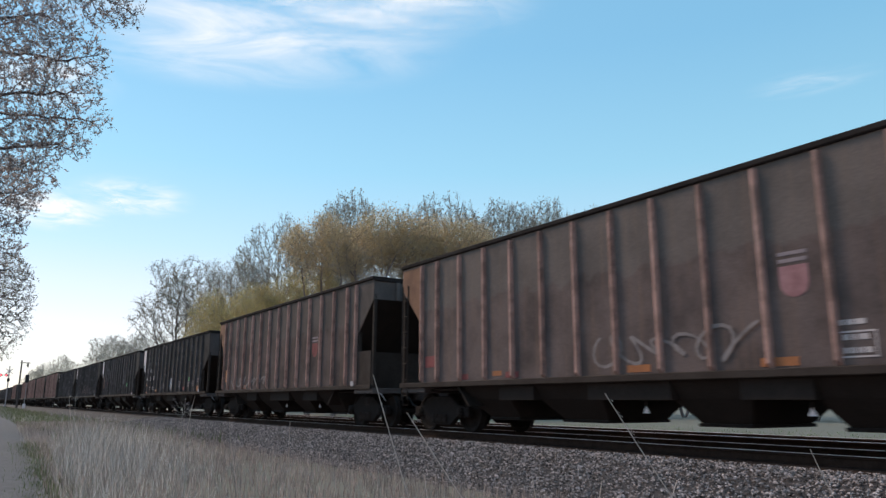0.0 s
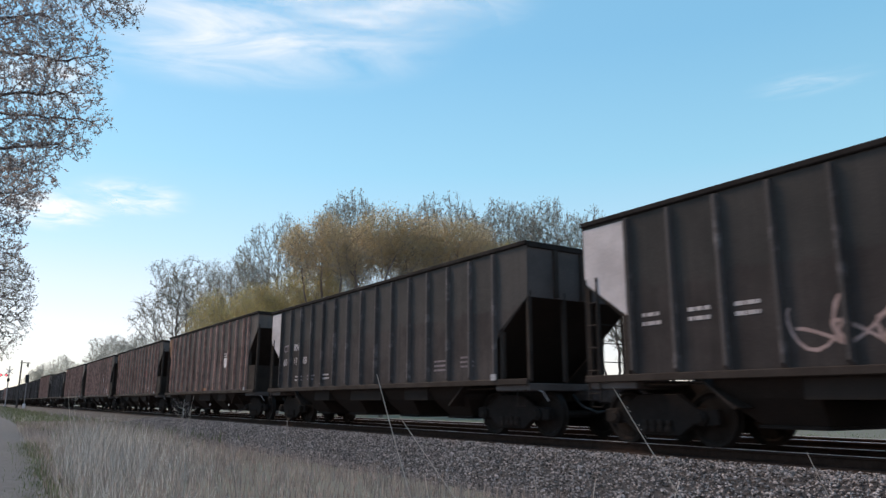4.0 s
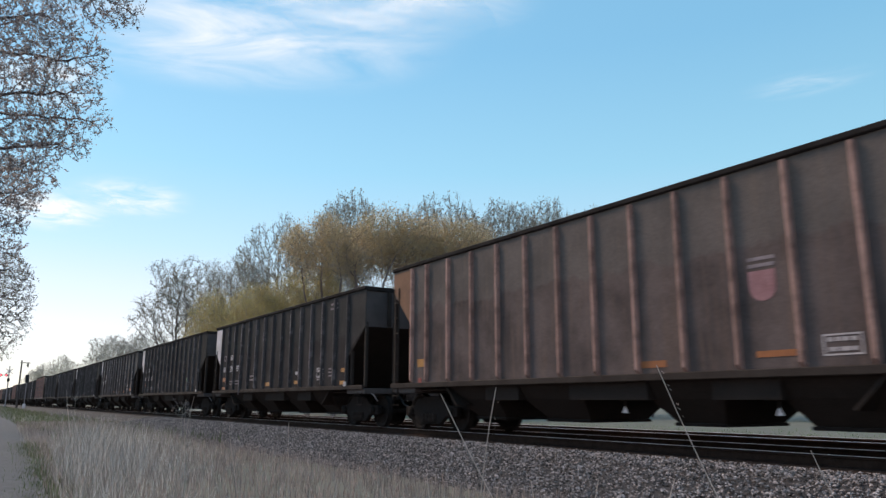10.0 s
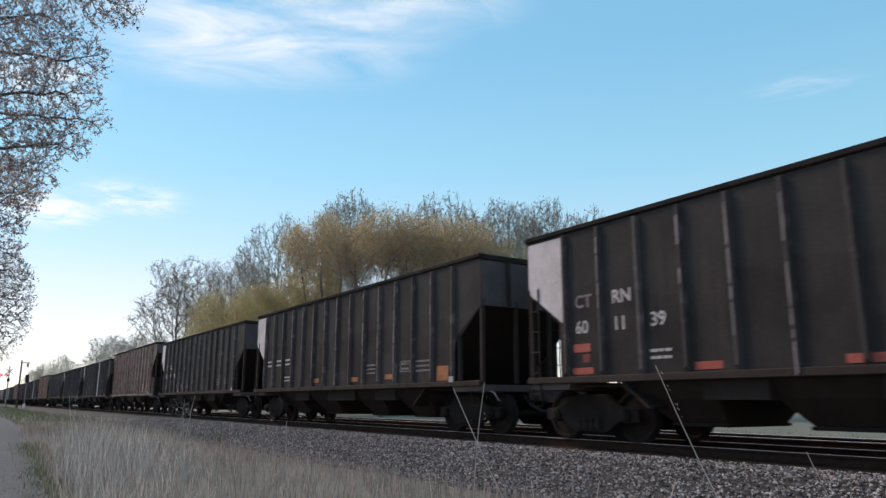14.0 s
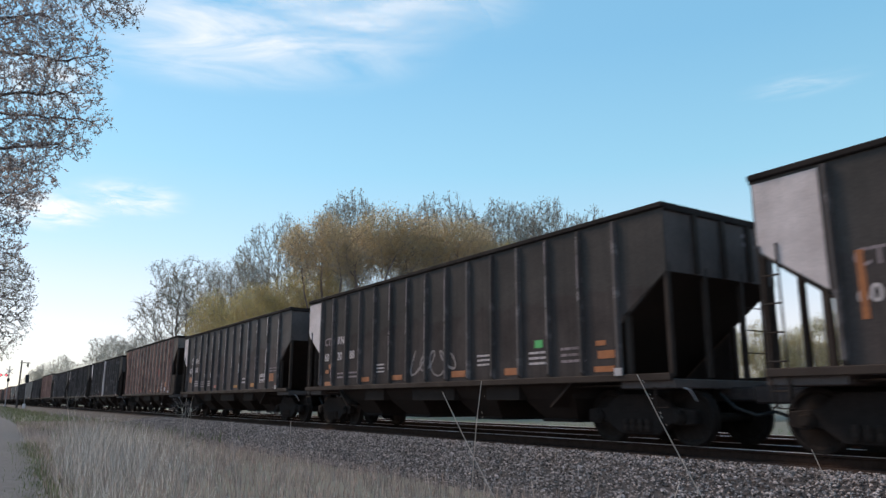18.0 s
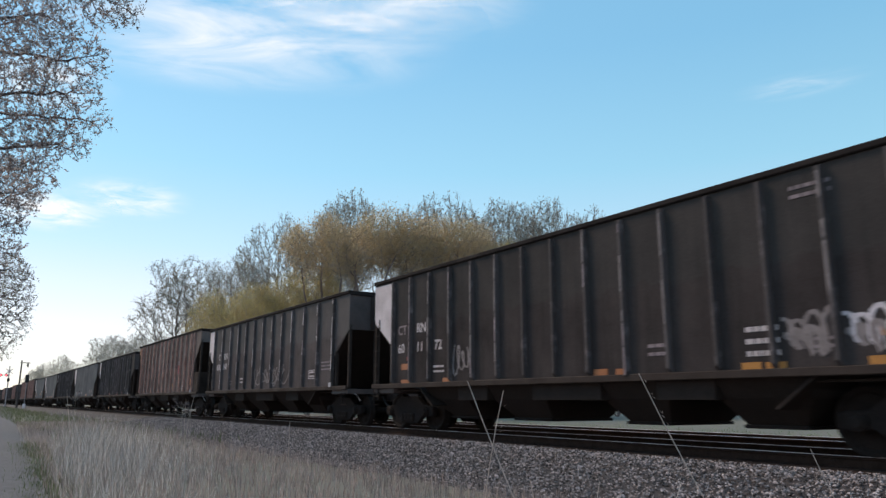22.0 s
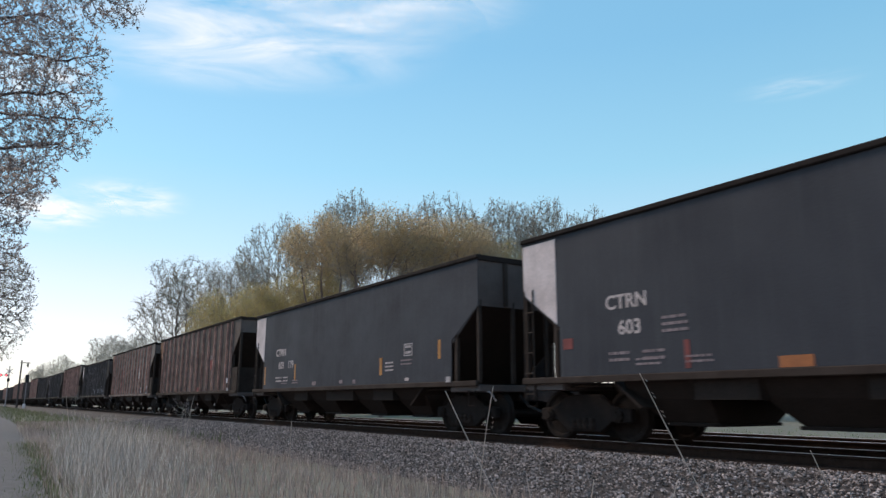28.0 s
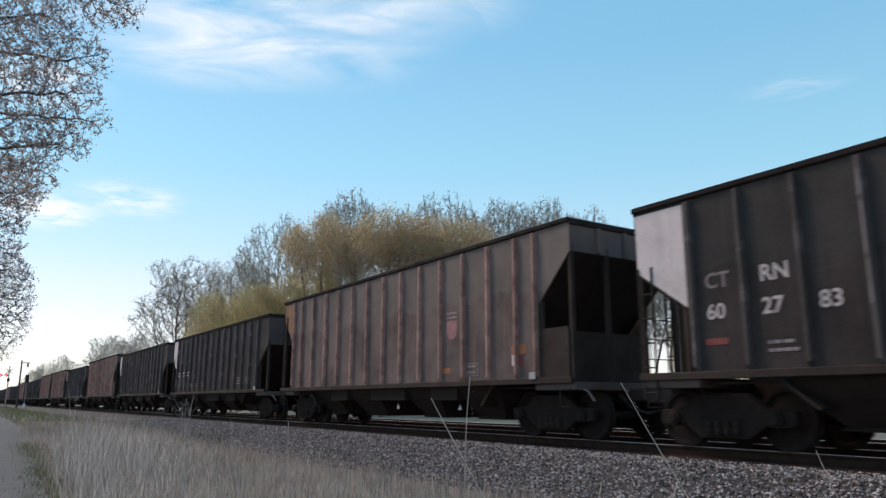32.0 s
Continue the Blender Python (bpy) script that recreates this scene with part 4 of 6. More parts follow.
spec(34, "black", num=("CT", "RN", "60", "27", "83"), scrawl=((7.3, 8.6, 1.25, 1.7, M_SCRAWL_W), (9.8, 10.4, 1.3, 1.75, M_SCRAWL_W), (11.8, 12.5, 1.4, 1.95, M_SCRAWL_W)), marks=(("patch", 11.31, 11.56, 1.72, 1.88, M_GREEN), ("bars", 9.44, 9.84, 1.42, 1.66, M_LETTER), ("bars", 11.15, 11.64, 1.38, 1.69, M_LETTER), ("patch", 12.89, 13.02, 1.41, 1.54, M_LETTER), ("patch", 13.14, 13.35, 1.22, 1.36, M_RED), ("patch", 1.28, 1.67, 1.54, 1.64, M_RED),))
spec(35, "brown", emblem=M_PINK, marks=(("patch", 12.88, 13.34, 1.65, 1.84, M_ORANGE), ("patch", 12.9, 13.09, 1.42, 1.64, M_STRIPE), ("patch", 13.12, 13.26, 1.41, 1.63, M_RED), ("box", 11.22, 11.73, 1.25, 1.55, M_FADED), ("patch", 10.2, 10.62, 1.35, 1.47, M_ORANGE),))
spec(36, "black", num=("", "", "60", "24", "11"))

COLOUR_WORDS = {"brown": "rusty brown steel hopper car", "black": "grimy black steel hopper car", "plate": "grimy black wide-panelled hopper car", "navy": "dark navy-blue smooth hopper car"}
OFFSET = {29: 0.25, 30: 0.4, 31: 0.45}
TRAIN = {}


def decals(car, i, kind, k):
    L = CAR_LEN
    r = random.Random(100 + i)
    if kind == "brown":
        if "emblem" in k:
            shield(10.68, 2.17, k["emblem"], car)
        for x in (2.1, 4.0, 6.0, 8.9):
            if r.random() < 0.6 and "marks" not in k:
                patch("reflector", x, x + 0.4, 1.22, 1.31, r.choice((M_RED, M_ORANGE)), car)
        if i >= 0 and not k.get("emblem"):
            bars(10.5, 11.0, 1.5, 1.8, 2, M_FADED, car)
    else:
        num = k.get("num", ("", "", "", "", ""))
        m1 = M_PINK if k.get("pink") else M_LETTER
        m2 = M_FADED
        if kind == "navy":
            if num[0]:
                lettering(num[0], 2.26, 2.29, 0.25, M_LETTER, car)
                lettering(num[2], 2.53, 1.84, 0.25, M_LETTER, car)
                if num[3]:
                    lettering(num[3], 3.43, 1.84, 0.25, M_LETTER, car)
            bars(2.9, 3.4, 1.3, 1.42, 2, M_FADED, car)
            bars(3.9, 4.4, 1.3, 1.42, 2, M_FADED, car)
        elif num[4]:
            for txt, x, z in ((num[0], 1.33, 2.4), (num[1], 2.25, 2.4), (num[2], 1.33, 1.93), (num[3], 2.25, 1.93), (num[4], 3.08, 1.93)):
                if txt and num[0]:
                    lettering(txt, x, z, 0.235, m1 if txt != "CT" else m2 if not k.get("pink") else m1, car)
                elif txt:
                    bars(x, x + 0.4, z, z + 0.22, 2, M_LETTER, car)
        elif num[2]:
            for txt, x, z in ((num[0], 1.55, 2.45), (num[1], 2.32, 2.45), (num[2], 1.34, 2.02), (num[3], 2.26, 2.02)):
                lettering(txt, x + 0.02, z + 0.03, 0.26, M_LETTER, car)
        for x in (2.3, 3.05) if "marks" in k else (1.4, 2.45, 3.5, 4.6, 6.0):
            if r.random() < 0.75:
                bars(x, x + r.uniform(0.4, 0.6), 1.38, 1.55, 2, r.choice((M_LETTER, M_FADED, M_FADED)), car)
        if "marks" not in k:
            bars(11.2, 11.8, 1.4, 1.66, 3, M_FADED, car)
            bars(12.3, 12.8, 1.45, 1.7, 3, M_FADED, car)
    for sort, x0, x1, z0, z1, m in k.get("marks", ()):
        if sort == "patch":
            patch("placard" if m in (M_GREEN, M_STRIPE) else "reflector", x0, x1, z0, z1, m, car, {M_GREEN.name: "bright green square placard", M_STRIPE.name: "small white placard"}.get(m.name, "coloured reflective patch"))
        elif sort == "box":
            bars(x0 + 0.04, x1 - 0.04, z0 + 0.05, z1 - 0.05, 2, m, car, True)
        else:
            bars(x0, x1, z0, z1, 3 if z1 - z0 > 0.22 else 2 if z1 - z0 > 0.12 else 1, m, car)
    for x0, x1, m in k.get("patches", ()):
        patch("reflector", x0, x1, 1.19, 1.31, m, car, "coloured reflective strip")
    if "box" in k:
        x = k["box"]
        bars(x, x + 0.45, 1.3, 1.55, 2, M_LETTER, car, True)
        bars(x, x + 0.4, 1.66, 1.74, 1, M_LETTER, car)
    if "card" in k:
        patch("placard", k["card"], k["card"] + 0.18, 1.38, 1.66, M_STRIPE, car, "small white placard")
    if "corner" in k:
        patch("reflector", 12.85, 13.3, 1.42, 1.85, k["corner"], car, "square coloured patch")
    if "green" in k:
        patch("placard", k["green"], k["green"] + 0.24, 1.72, 1.94, M_GREEN, car, "bright green square placard")
    for n_, s in enumerate(k.get("scrawl", ())):
        scrawl(*s[:4], i * 7 + n_, s[4], car, n=max(3, int((s[1] - s[0]) / 0.5)), w=0.026)
    for key in ("blob", "blob2"):
        if key in k:
            x, m = k[key]
            scrawl(x + 0.05, x + 0.7, 1.3, 1.95, i + 3, m, car, n=3, w=0.035)
            scrawl(x + 0.1, x + 0.65, 1.32, 1.7, i + 5, M_SCRAWL, car, n=3, w=0.045)
    if "lean_scrawl" in k:
        x = k["lean_scrawl"]
        g = Geo().prism_y([(x - 0.1, 1.35), (x + 0.5, 1.35), (x + 0.55, 1.45), (x + 0.15, 1.55), (x + 0.45, 1.95), (x + 0.3, 1.98), (x - 0.05, 1.62)], -W - 0.014, -W - 0.004)
        part("spray_paint", g, M_SCRAWL_P, car, "tan spray-painted mark")
    if "stripe" in k:
        x = k["stripe"]
        part("painted_rib", Geo().box(x - 0.08, x + 0.08, -W - 0.115, -W - 0.003, 1.12, 3.84), M_STRIPE, car, "bright white painted rib", bevel=0.015)
    if k.get("white_ribs") or i in (2, 3, 10, 12, 13, 15, 16, 20, 24, 27, 34):
        strong = k.get("white_ribs")
        for n_ in range(1, 13 if kind == "plate" else 14):
            if r.random() > (0.95 if strong else 0.7):
                continue
            x = RIB_X[kind][n_]
            z, low_z = 3.8 - r.uniform(0, 0.2), r.uniform(1.4, 2.9)
            while z > low_z:    # a broken run of bare metal down the rib
                step = r.uniform(0.12, 0.75)
                w = r.uniform(0.014, 0.026)
                part("worn_rib_face", Geo().prism_y([(x - w, z - step), (x + w * 0.9, z - step + 0.03), (x + w, z), (x - w * 0.8, z - 0.02)], -W - 0.101, -W - 0.08), r.choice((M_LETTER, M_FADED, M_LETTER)) if strong else r.choice((M_SCRAWL, M_SCRAWL, M_FADED)), car, "paint worn to pale metal")
                z -= step + (r.uniform(0.01, 0.05) if r.random() < 0.7 else r.uniform(0.15, 0.5))
    if i == 27:
        part("painted_post", Geo().box(L + 0.062, L + 0.1, 0.1, 0.24, 1.0, 3.82), M_STRIPE, car, "white painted end post", bevel=0.01)
    if k.get("rings"):
        lettering("57", 2.5, 2.18, 0.24, M_CHORD, car)
        for n_ in range(1, 14):
            x = RIB_X["brown"][n_]
            for q in range(6):
                z = 1.3 + q * 0.43
                part("worn_rib_face", Geo().box(x - 0.04, x + 0.04, -W - 0.105, -W - 0.08, z, z + 0.17), M_FADED, car)


for i, (kind, k) in sorted(SPEC.items()):
    c = copy_thing(MODEL[kind], pose(train_s(0) - i * CAR_PITCH + OFFSET.get(i, 0), TRACK_Y, RAIL_Z))
    extra = ", faded emblem" if "emblem" in k else ", white end panel" if kind != "brown" else ""
    if "scrawl" in k:
        extra += " and scrawls"
    elif "stripe" in k:
        extra += " and one white rib"
    tagged(c, COLOUR_WORDS[kind] + extra)
    if i in (9, 18, 33):    # paler, dustier cars
        tagged(c, "dusty tan-grey steel hopper car" + extra)
        for o in c.children:
            if o.name.startswith(("side_sheet", "side_sill")):
                o.material_slots[0].link = "OBJECT"
                o.material_slots[0].material = M_TAN
    decals(c, i, kind, k)
    TRAIN[i] = c
for m_ in MODEL.values():
    for o in [*m_.children_recursive, m_]:
        bpy.data.objects.remove(o)
WHEELS = [o for o in bpy.data.objects if o.name.startswith("wheelset")]


# ---- trees ----
class Grower:
    """Grows a tree's limbs towards points scattered through its crown; wood, twigs and leaves are three meshes."""

    def __init__(self, seed):
        self.rng = np.random.default_rng(seed)
        self.pos, self.up = [], []          # places of the nodes, and each one's parent
        self.leaves = []

    def stem(self, pts, parent=-1):
        for p in pts:
            self.pos.append(np.array(p, float))
            self.up.append(parent)
            parent = len(self.pos) - 1
        return parent

    def lobes(self, balls, n):
        """n points inside balls of (x, y, z, radius), spread by the balls' size."""
        b = np.array(balls, float)
        w = b[:, 3] ** 2.6
        k = self.rng.choice(len(b), n, p=w / w.sum())
        d = self.rng.normal(size=(n, 3))
        d /= np.linalg.norm(d, axis=1)[:, None]
        return b[k, :3] + d * (b[k, 3] * self.rng.random(n) ** 0.4)[:, None]

    def grow(self, aim, step, far, near, tip, rise=0.1, wander=0.25):
        rng = self.rng
        pos = np.array(self.pos)
        d = np.linalg.norm(aim[:, None] - pos[None], axis=2)
        best, dist = d.argmin(1), d.min(1)
        forks = np.zeros(len(pos), int)
        for _ in range(140):
            act = (dist < far) & (forks[best] < 3)
            if not act.any():
                break
            who = best[act]
            way = (aim[act] - pos[who]) / dist[act][:, None]
            ids, inv = np.unique(who, return_inverse=True)
            s = np.zeros((len(ids), 3))
            np.add.at(s, inv.ravel(), way)
            s /= np.linalg.norm(s, axis=1)[:, None] + 1e-6
            s += rng.normal(size=s.shape) * wander + np.array((0, 0, rise))
            s /= np.linalg.norm(s, axis=1)[:, None]
            fresh = pos[ids] + s * step
            k0 = len(pos)
            pos = np.vstack([pos, fresh])
            forks[ids] += 1
            forks = np.concatenate([forks, np.zeros(len(fresh), int)])
            self.up.extend(int(q) for q in ids)
            nd = np.linalg.norm(aim[:, None] - fresh[None], axis=2)
            nb, nm = nd.argmin(1), nd.min(1)
            closer = nm < dist
            best[closer], dist[closer] = nb[closer] + k0, nm[closer]
            stay = dist > near
            aim, best, dist = aim[stay], best[stay], dist[stay]
            if len(pos) > 7000 or not len(aim):
                break
        self.pos = pos
        n = len(pos)
        load = np.zeros(n)
        for k in range(n - 1, -1, -1):
            load[k] = max(load[k], 1.0)
            if self.up[k] >= 0:
                load[self.up[k]] += load[k]
        self.rad = tip * load ** 0.42

    def limbs(self, keep, sides):
        """Tubes along the limbs whose radius keep() takes."""
        up = np.array(self.up)
        ids = np.array([k for k in range(len(up)) if up[k] >= 0 and keep(self.rad[k])], int)
        a, b = self.pos[up[ids]], self.pos[ids]
        ra, rb = np.minimum(self.rad[up[ids]], self.rad[ids] * 1.25), self.rad[ids]
        return cones(a, b, ra, rb, sides)

    def thin(self, most):
        return np.array([k for k in range(len(self.up)) if self.rad[k] < most and self.up[k] >= 0], int)

    def twigs(self, ids, count, length, rad, rise, spread):
        """Short tapering twigs off the thin limbs: their feet and tips."""
        rng = self.rng
        ids = np.repeat(ids, count)
        up = np.array(self.up)[ids]
        t = rng.random(len(ids))[:, None]
        foot = self.pos[up] * (1 - t) + self.pos[ids] * t
        way = self.pos[ids] - self.pos[up]
        way /= np.linalg.norm(way, axis=1)[:, None] + 1e-6
        way = way + rng.normal(size=way.shape) * spread + np.array((0, 0, rise))
        way /= np.linalg.norm(way, axis=1)[:, None]
        tipp = foot + way * (length * (0.4 + 0.8 * rng.random(len(ids))))[:, None]
        return foot, tipp, cones(foot, tipp, np.full(len(ids), rad), None, 3)


def cones(a, b, ra, rb, sides):
    """Open tubes from a to b, or pointed twigs where rb is None, as vertices and faces."""
    n = len(a)
    d = b - a
    d /= np.linalg.norm(d, axis=1)[:, None] + 1e-9
    u = np.cross(d, np.where(np.abs(d[:, 2:3]) > 0.9, np.array([[1.0, 0, 0]]), np.array([[0, 0, 1.0]])))
    u /= np.linalg.norm(u, axis=1)[:, None] + 1e-9
    w = np.cross(d, u)
    q = np.arange(sides) * 2 * np.pi / sides
    ring = u[:, None] * np.cos(q)[None, :, None] + w[:, None] * np.sin(q)[None, :, None]
    low = a[:, None] + ring * ra[:, None, None]
    k = np.arange(sides)
    if rb is None:
        v = np.concatenate([low, b[:, None]], 1)
        f = np.stack([k, (k + 1) % sides, np.full(sides, sides)], -1)
    else:
        v = np.concatenate([low, b[:, None] + ring * rb[:, None, None]], 1)
        f = np.stack([k, (k + 1) % sides, (k + 1) % sides + sides, k + sides], -1)
    m = v.shape[1]
    return v.reshape(-1, 3), (f[None] + m * np.arange(n)[:, None, None]).reshape(-1, f.shape[1])


def blades(p, way, size, slim, rng):
    """Small pointed leaves at p, lying along way."""
    n = len(p)
    d = way / (np.linalg.norm(way, axis=1)[:, None] + 1e-9)
    a = np.cross(d, rng.normal(size=(n, 3)))
    a /= np.linalg.norm(a, axis=1)[:, None] + 1e-9
    s = (size * (0.6 + 0.8 * rng.random(n)))[:, None]
    v = np.stack([p, p + d * s * 0.5 + a * s * slim, p + d * s, p + d * s * 0.5 - a * s * slim], 1)
    return v.reshape(-1, 3), (np.array([[0, 1, 2, 3]]) + 4 * np.arange(n)[:, None])


def piece(name, packs, material, parent, label=""):
    """One mesh part out of several (vertices, faces) packs."""
    v, f, k = [], [], 0
    for pv, pf in packs:
        v.extend(pv.tolist())
        f.extend((pf + k).tolist())
        k += len(pv)
    me = bpy.data.meshes.new(name)
    me.from_pydata(v, [], f)
    me.materials.append(material)
    return part(name, me, None, parent, label)


def crown_balls(rng, zc, rx, rz, n, size):
    """Bumps of a rounded crown about a mid height zc."""
    out = [(0, 0, zc, min(rx, rz) * 0.6)]
    for k in range(n):
        z = 1 - 2 * (k + 0.5) / n
        a = 2.4 * k + rng.random() * 0.7
        r = math.sqrt(1 - z * z)
        q = 0.6 + 0.16 * rng.random()
        out.append((rx * q * r * math.cos(a), rx * q * r * math.sin(a), zc + rz * q * z, size * (0.75 + 0.5 * rng.random())))
    return out


def wood_tree(seed, style):
    """A field tree about 10 m high, in its own space."""
    g = Grower(seed)
    rng = g.rng
    zc, rx, rz, n_stem, spread, n_aim = {"bare": (6.4, 3.1, 3.5, 3, 0.6, 3000), "slim": (7.6, 2.2, 2.5, 3, 0.5, 2000), "russet": (8.3, 3.9, 1.6, 7, 2.2, 2300), "green": (5.8, 3.5, 3.6, 5, 1.0, 2000)}[style]
    root = g.stem([(0, 0, -0.1)])
    for k in range(n_stem):
        a = 6.283 * (k + 0.6 * rng.random()) / n_stem
        lean = spread * (0.35 + 0.65 * rng.random())
        top = (zc - rz) * (0.75 + 0.3 * rng.random())
        pts = []
        for q in np.linspace(0, 1, 8)[1:]:
            pts.append((0.25 * min(1, 4 * q) * math.cos(a) + lean * math.cos(a) * q ** 1.4 + rng.normal() * 0.05, 0.25 * min(1, 4 * q) * math.sin(a) + lean * math.sin(a) * q ** 1.4 + rng.normal() * 0.05, -0.1 + (top + 0.1) * q))
        g.stem(pts, root)
    balls = crown_balls(rng, zc, rx, rz, 13, 1.05 if style != "slim" else 0.8)
    g.grow(g.lobes(balls, n_aim), 0.2, 2.6, 0.27, 0.0085, 0.05, 0.1)
    fine = g.thin(0.0145)
    leafy = style in ("russet", "green")
    foot, tipp, pack = g.twigs(fine, 2 if leafy else 4, 0.42, 0.0095, 0.3, 0.45)
    tree = empty("tree" if style != "green" else "shrub", pose(0, 0, -50), {"bare": "bare grey tree with budding twigs", "slim": "slender bare tree with upright budding twigs", "russet": "wide tree with a russet haze of buds", "green": "tall shrub in yellow-green first leaf"}[style], "shrub" if style == "green" else "tree")
    piece("trunk", [g.limbs(lambda r: r >= 0.03, 5)], M_BARK, tree)
    piece("branchwork", [g.limbs(lambda r: r < 0.03, 3), pack], M_TWIG, tree, "fine bare twigs")
    if leafy:
        m = 36000
        low, high = (6.7, 8.9) if style == "russet" else (2.5, 4.5)      # the buds thin out down the crown
        w = np.clip((tipp[:, 2] - low) / (high - low), 0.02, 1)
        k = rng.choice(len(tipp), m, p=w / w.sum())
        p = foot[k] + (tipp[k] - foot[k]) * rng.random(m)[:, None] + rng.normal(size=(m, 3)) * 0.24
        piece("crown", [blades(p, rng.normal(size=(m, 3)), 0.066 if style == "russet" else 0.072, 0.36, rng)], M_LEAF_B if style == "russet" else M_LEAF_Y, tree, "soft haze of opening buds")
    else:
        k = np.repeat(np.arange(len(tipp)), 1)
        p = foot[k] + (tipp[k] - foot[k]) * (0.5 + 0.5 * rng.random(len(k)))[:, None]
        piece("crown", [blades(p, (tipp - foot)[k] + rng.normal(size=(len(k), 3)) * 0.2, 0.09, 0.28, rng)], M_LEAF_G, tree, "thin crown of spring buds")
    return tree


VARIANTS = {s: [wood_tree(40 + 3 * k + n, s) for k in range(v)] for n, (s, v) in enumerate((("bare", 3), ("slim", 3), ("russet", 2), ("green", 2)))}
TOPS = {t.name: sorted(v.co.z for c in t.children for v in c.data.vertices)[-30] for v in VARIANTS.values() for t in v}


def place(style, x, y, h, wide=1.0, seed=0):
    r = random.Random(seed * 31 + 7)
    t = VARIANTS[style][seed % len(VARIANTS[style])]
    ob = copy_thing(t, pose(x, y, 0, 0, 0, r.uniform(0, 360)))
    k = h / TOPS[t.name]
    ob.scale = (k * wide, k * wide, k)
    ob["group"] = "trees of the wood"
    return ob


place("bare", -83.8, 19.3, 17.9, 0.92, 0)
place("bare", -88.4, 25.5, 18.8, 0.80, 1)
place("slim", -90.4, 29.3, 20.9, 0.80, 2)
place("bare", -79.0, 28.5, 23.1, 0.62, 3)
place("green", -66.8, 21.0, 12.7, 1.05, 4)
place("green", -63.7, 23.7, 13.5, 1.00, 5)
place("green", -71.3, 19.9, 12.1, 0.90, 6)
place("green", -60.8, 25.6, 13.9, 0.85, 7)
place("green", -60.5, 20.8, 11.6, 0.90, 43)
place("green", -58.1, 26.9, 13.3, 0.70, 44)
place("bare", -71.1, 32.0, 23.5, 0.70, 8)
place("slim", -68.5, 32.9, 23.9, 0.70, 9)
place("russet", -54.5, 25.1, 17.2, 0.85, 10)
place("russet", -51.0, 27.6, 17.3, 0.95, 11)
place("russet", -50.9, 31.8, 17.6, 0.90, 12)
place("slim", -62.4, 37.9, 23.0, 0.70, 14)
place("bare", -61.3, 41.4, 23.1, 0.60, 15)
place("slim", -57.6, 43.2, 22.2, 0.75, 16)
place("slim", -57.6, 46.5, 22.6, 0.70, 17)
place("slim", -54.5, 47.0, 21.8, 0.75, 18)
place("slim", -51.5, 47.4, 21.3, 0.70, 19)
place("slim", -49.4, 49.6, 20.0, 0.80, 20)
place("russet", -50.1, 36.5, 17.1, 0.50, 21)
place("green", -46.4, 38.0, 15.5, 0.50, 22)
place("bare", -40.9, 43.3, 14.8, 0.90, 28)
place("bare", -38.1, 44.0, 13.4, 0.90, 29)
place("bare", -36.0, 45.4, 12.7, 1.00, 30)
place("green", -30.4, 41.1, 7.4, 1.00, 31)
place("green", -26.8, 41.2, 6.4, 1.10, 32)
place("green", -24.5, 42.8, 6.6, 1.10, 33)
place("green", -23.0, 45.1, 7.0, 1.10, 34)
place("green", -21.2, 48.0, 7.0, 1.20, 35)
place("bare", -185.3, 27.5, 16.8, 1.20, 36)
place("bare", -187.8, 32.8, 17.6, 1.30, 37)
place("bare", -190.3, 38.1, 17.8, 1.30, 38)
place("bare", -258.5, 25.3, 16.2, 0.90, 39)
place("bare", -272.3, 22.5, 13.8, 1.20, 40)
place("bare", -285.7, 20.2, 12.8, 1.20, 41)
place("bare", -267.7, 29.5, 12.4, 1.20, 42)

for v in VARIANTS.values():
    for t in v:
        for o in [*t.children_recursive, t]:
            bpy.data.objects.remove(o)


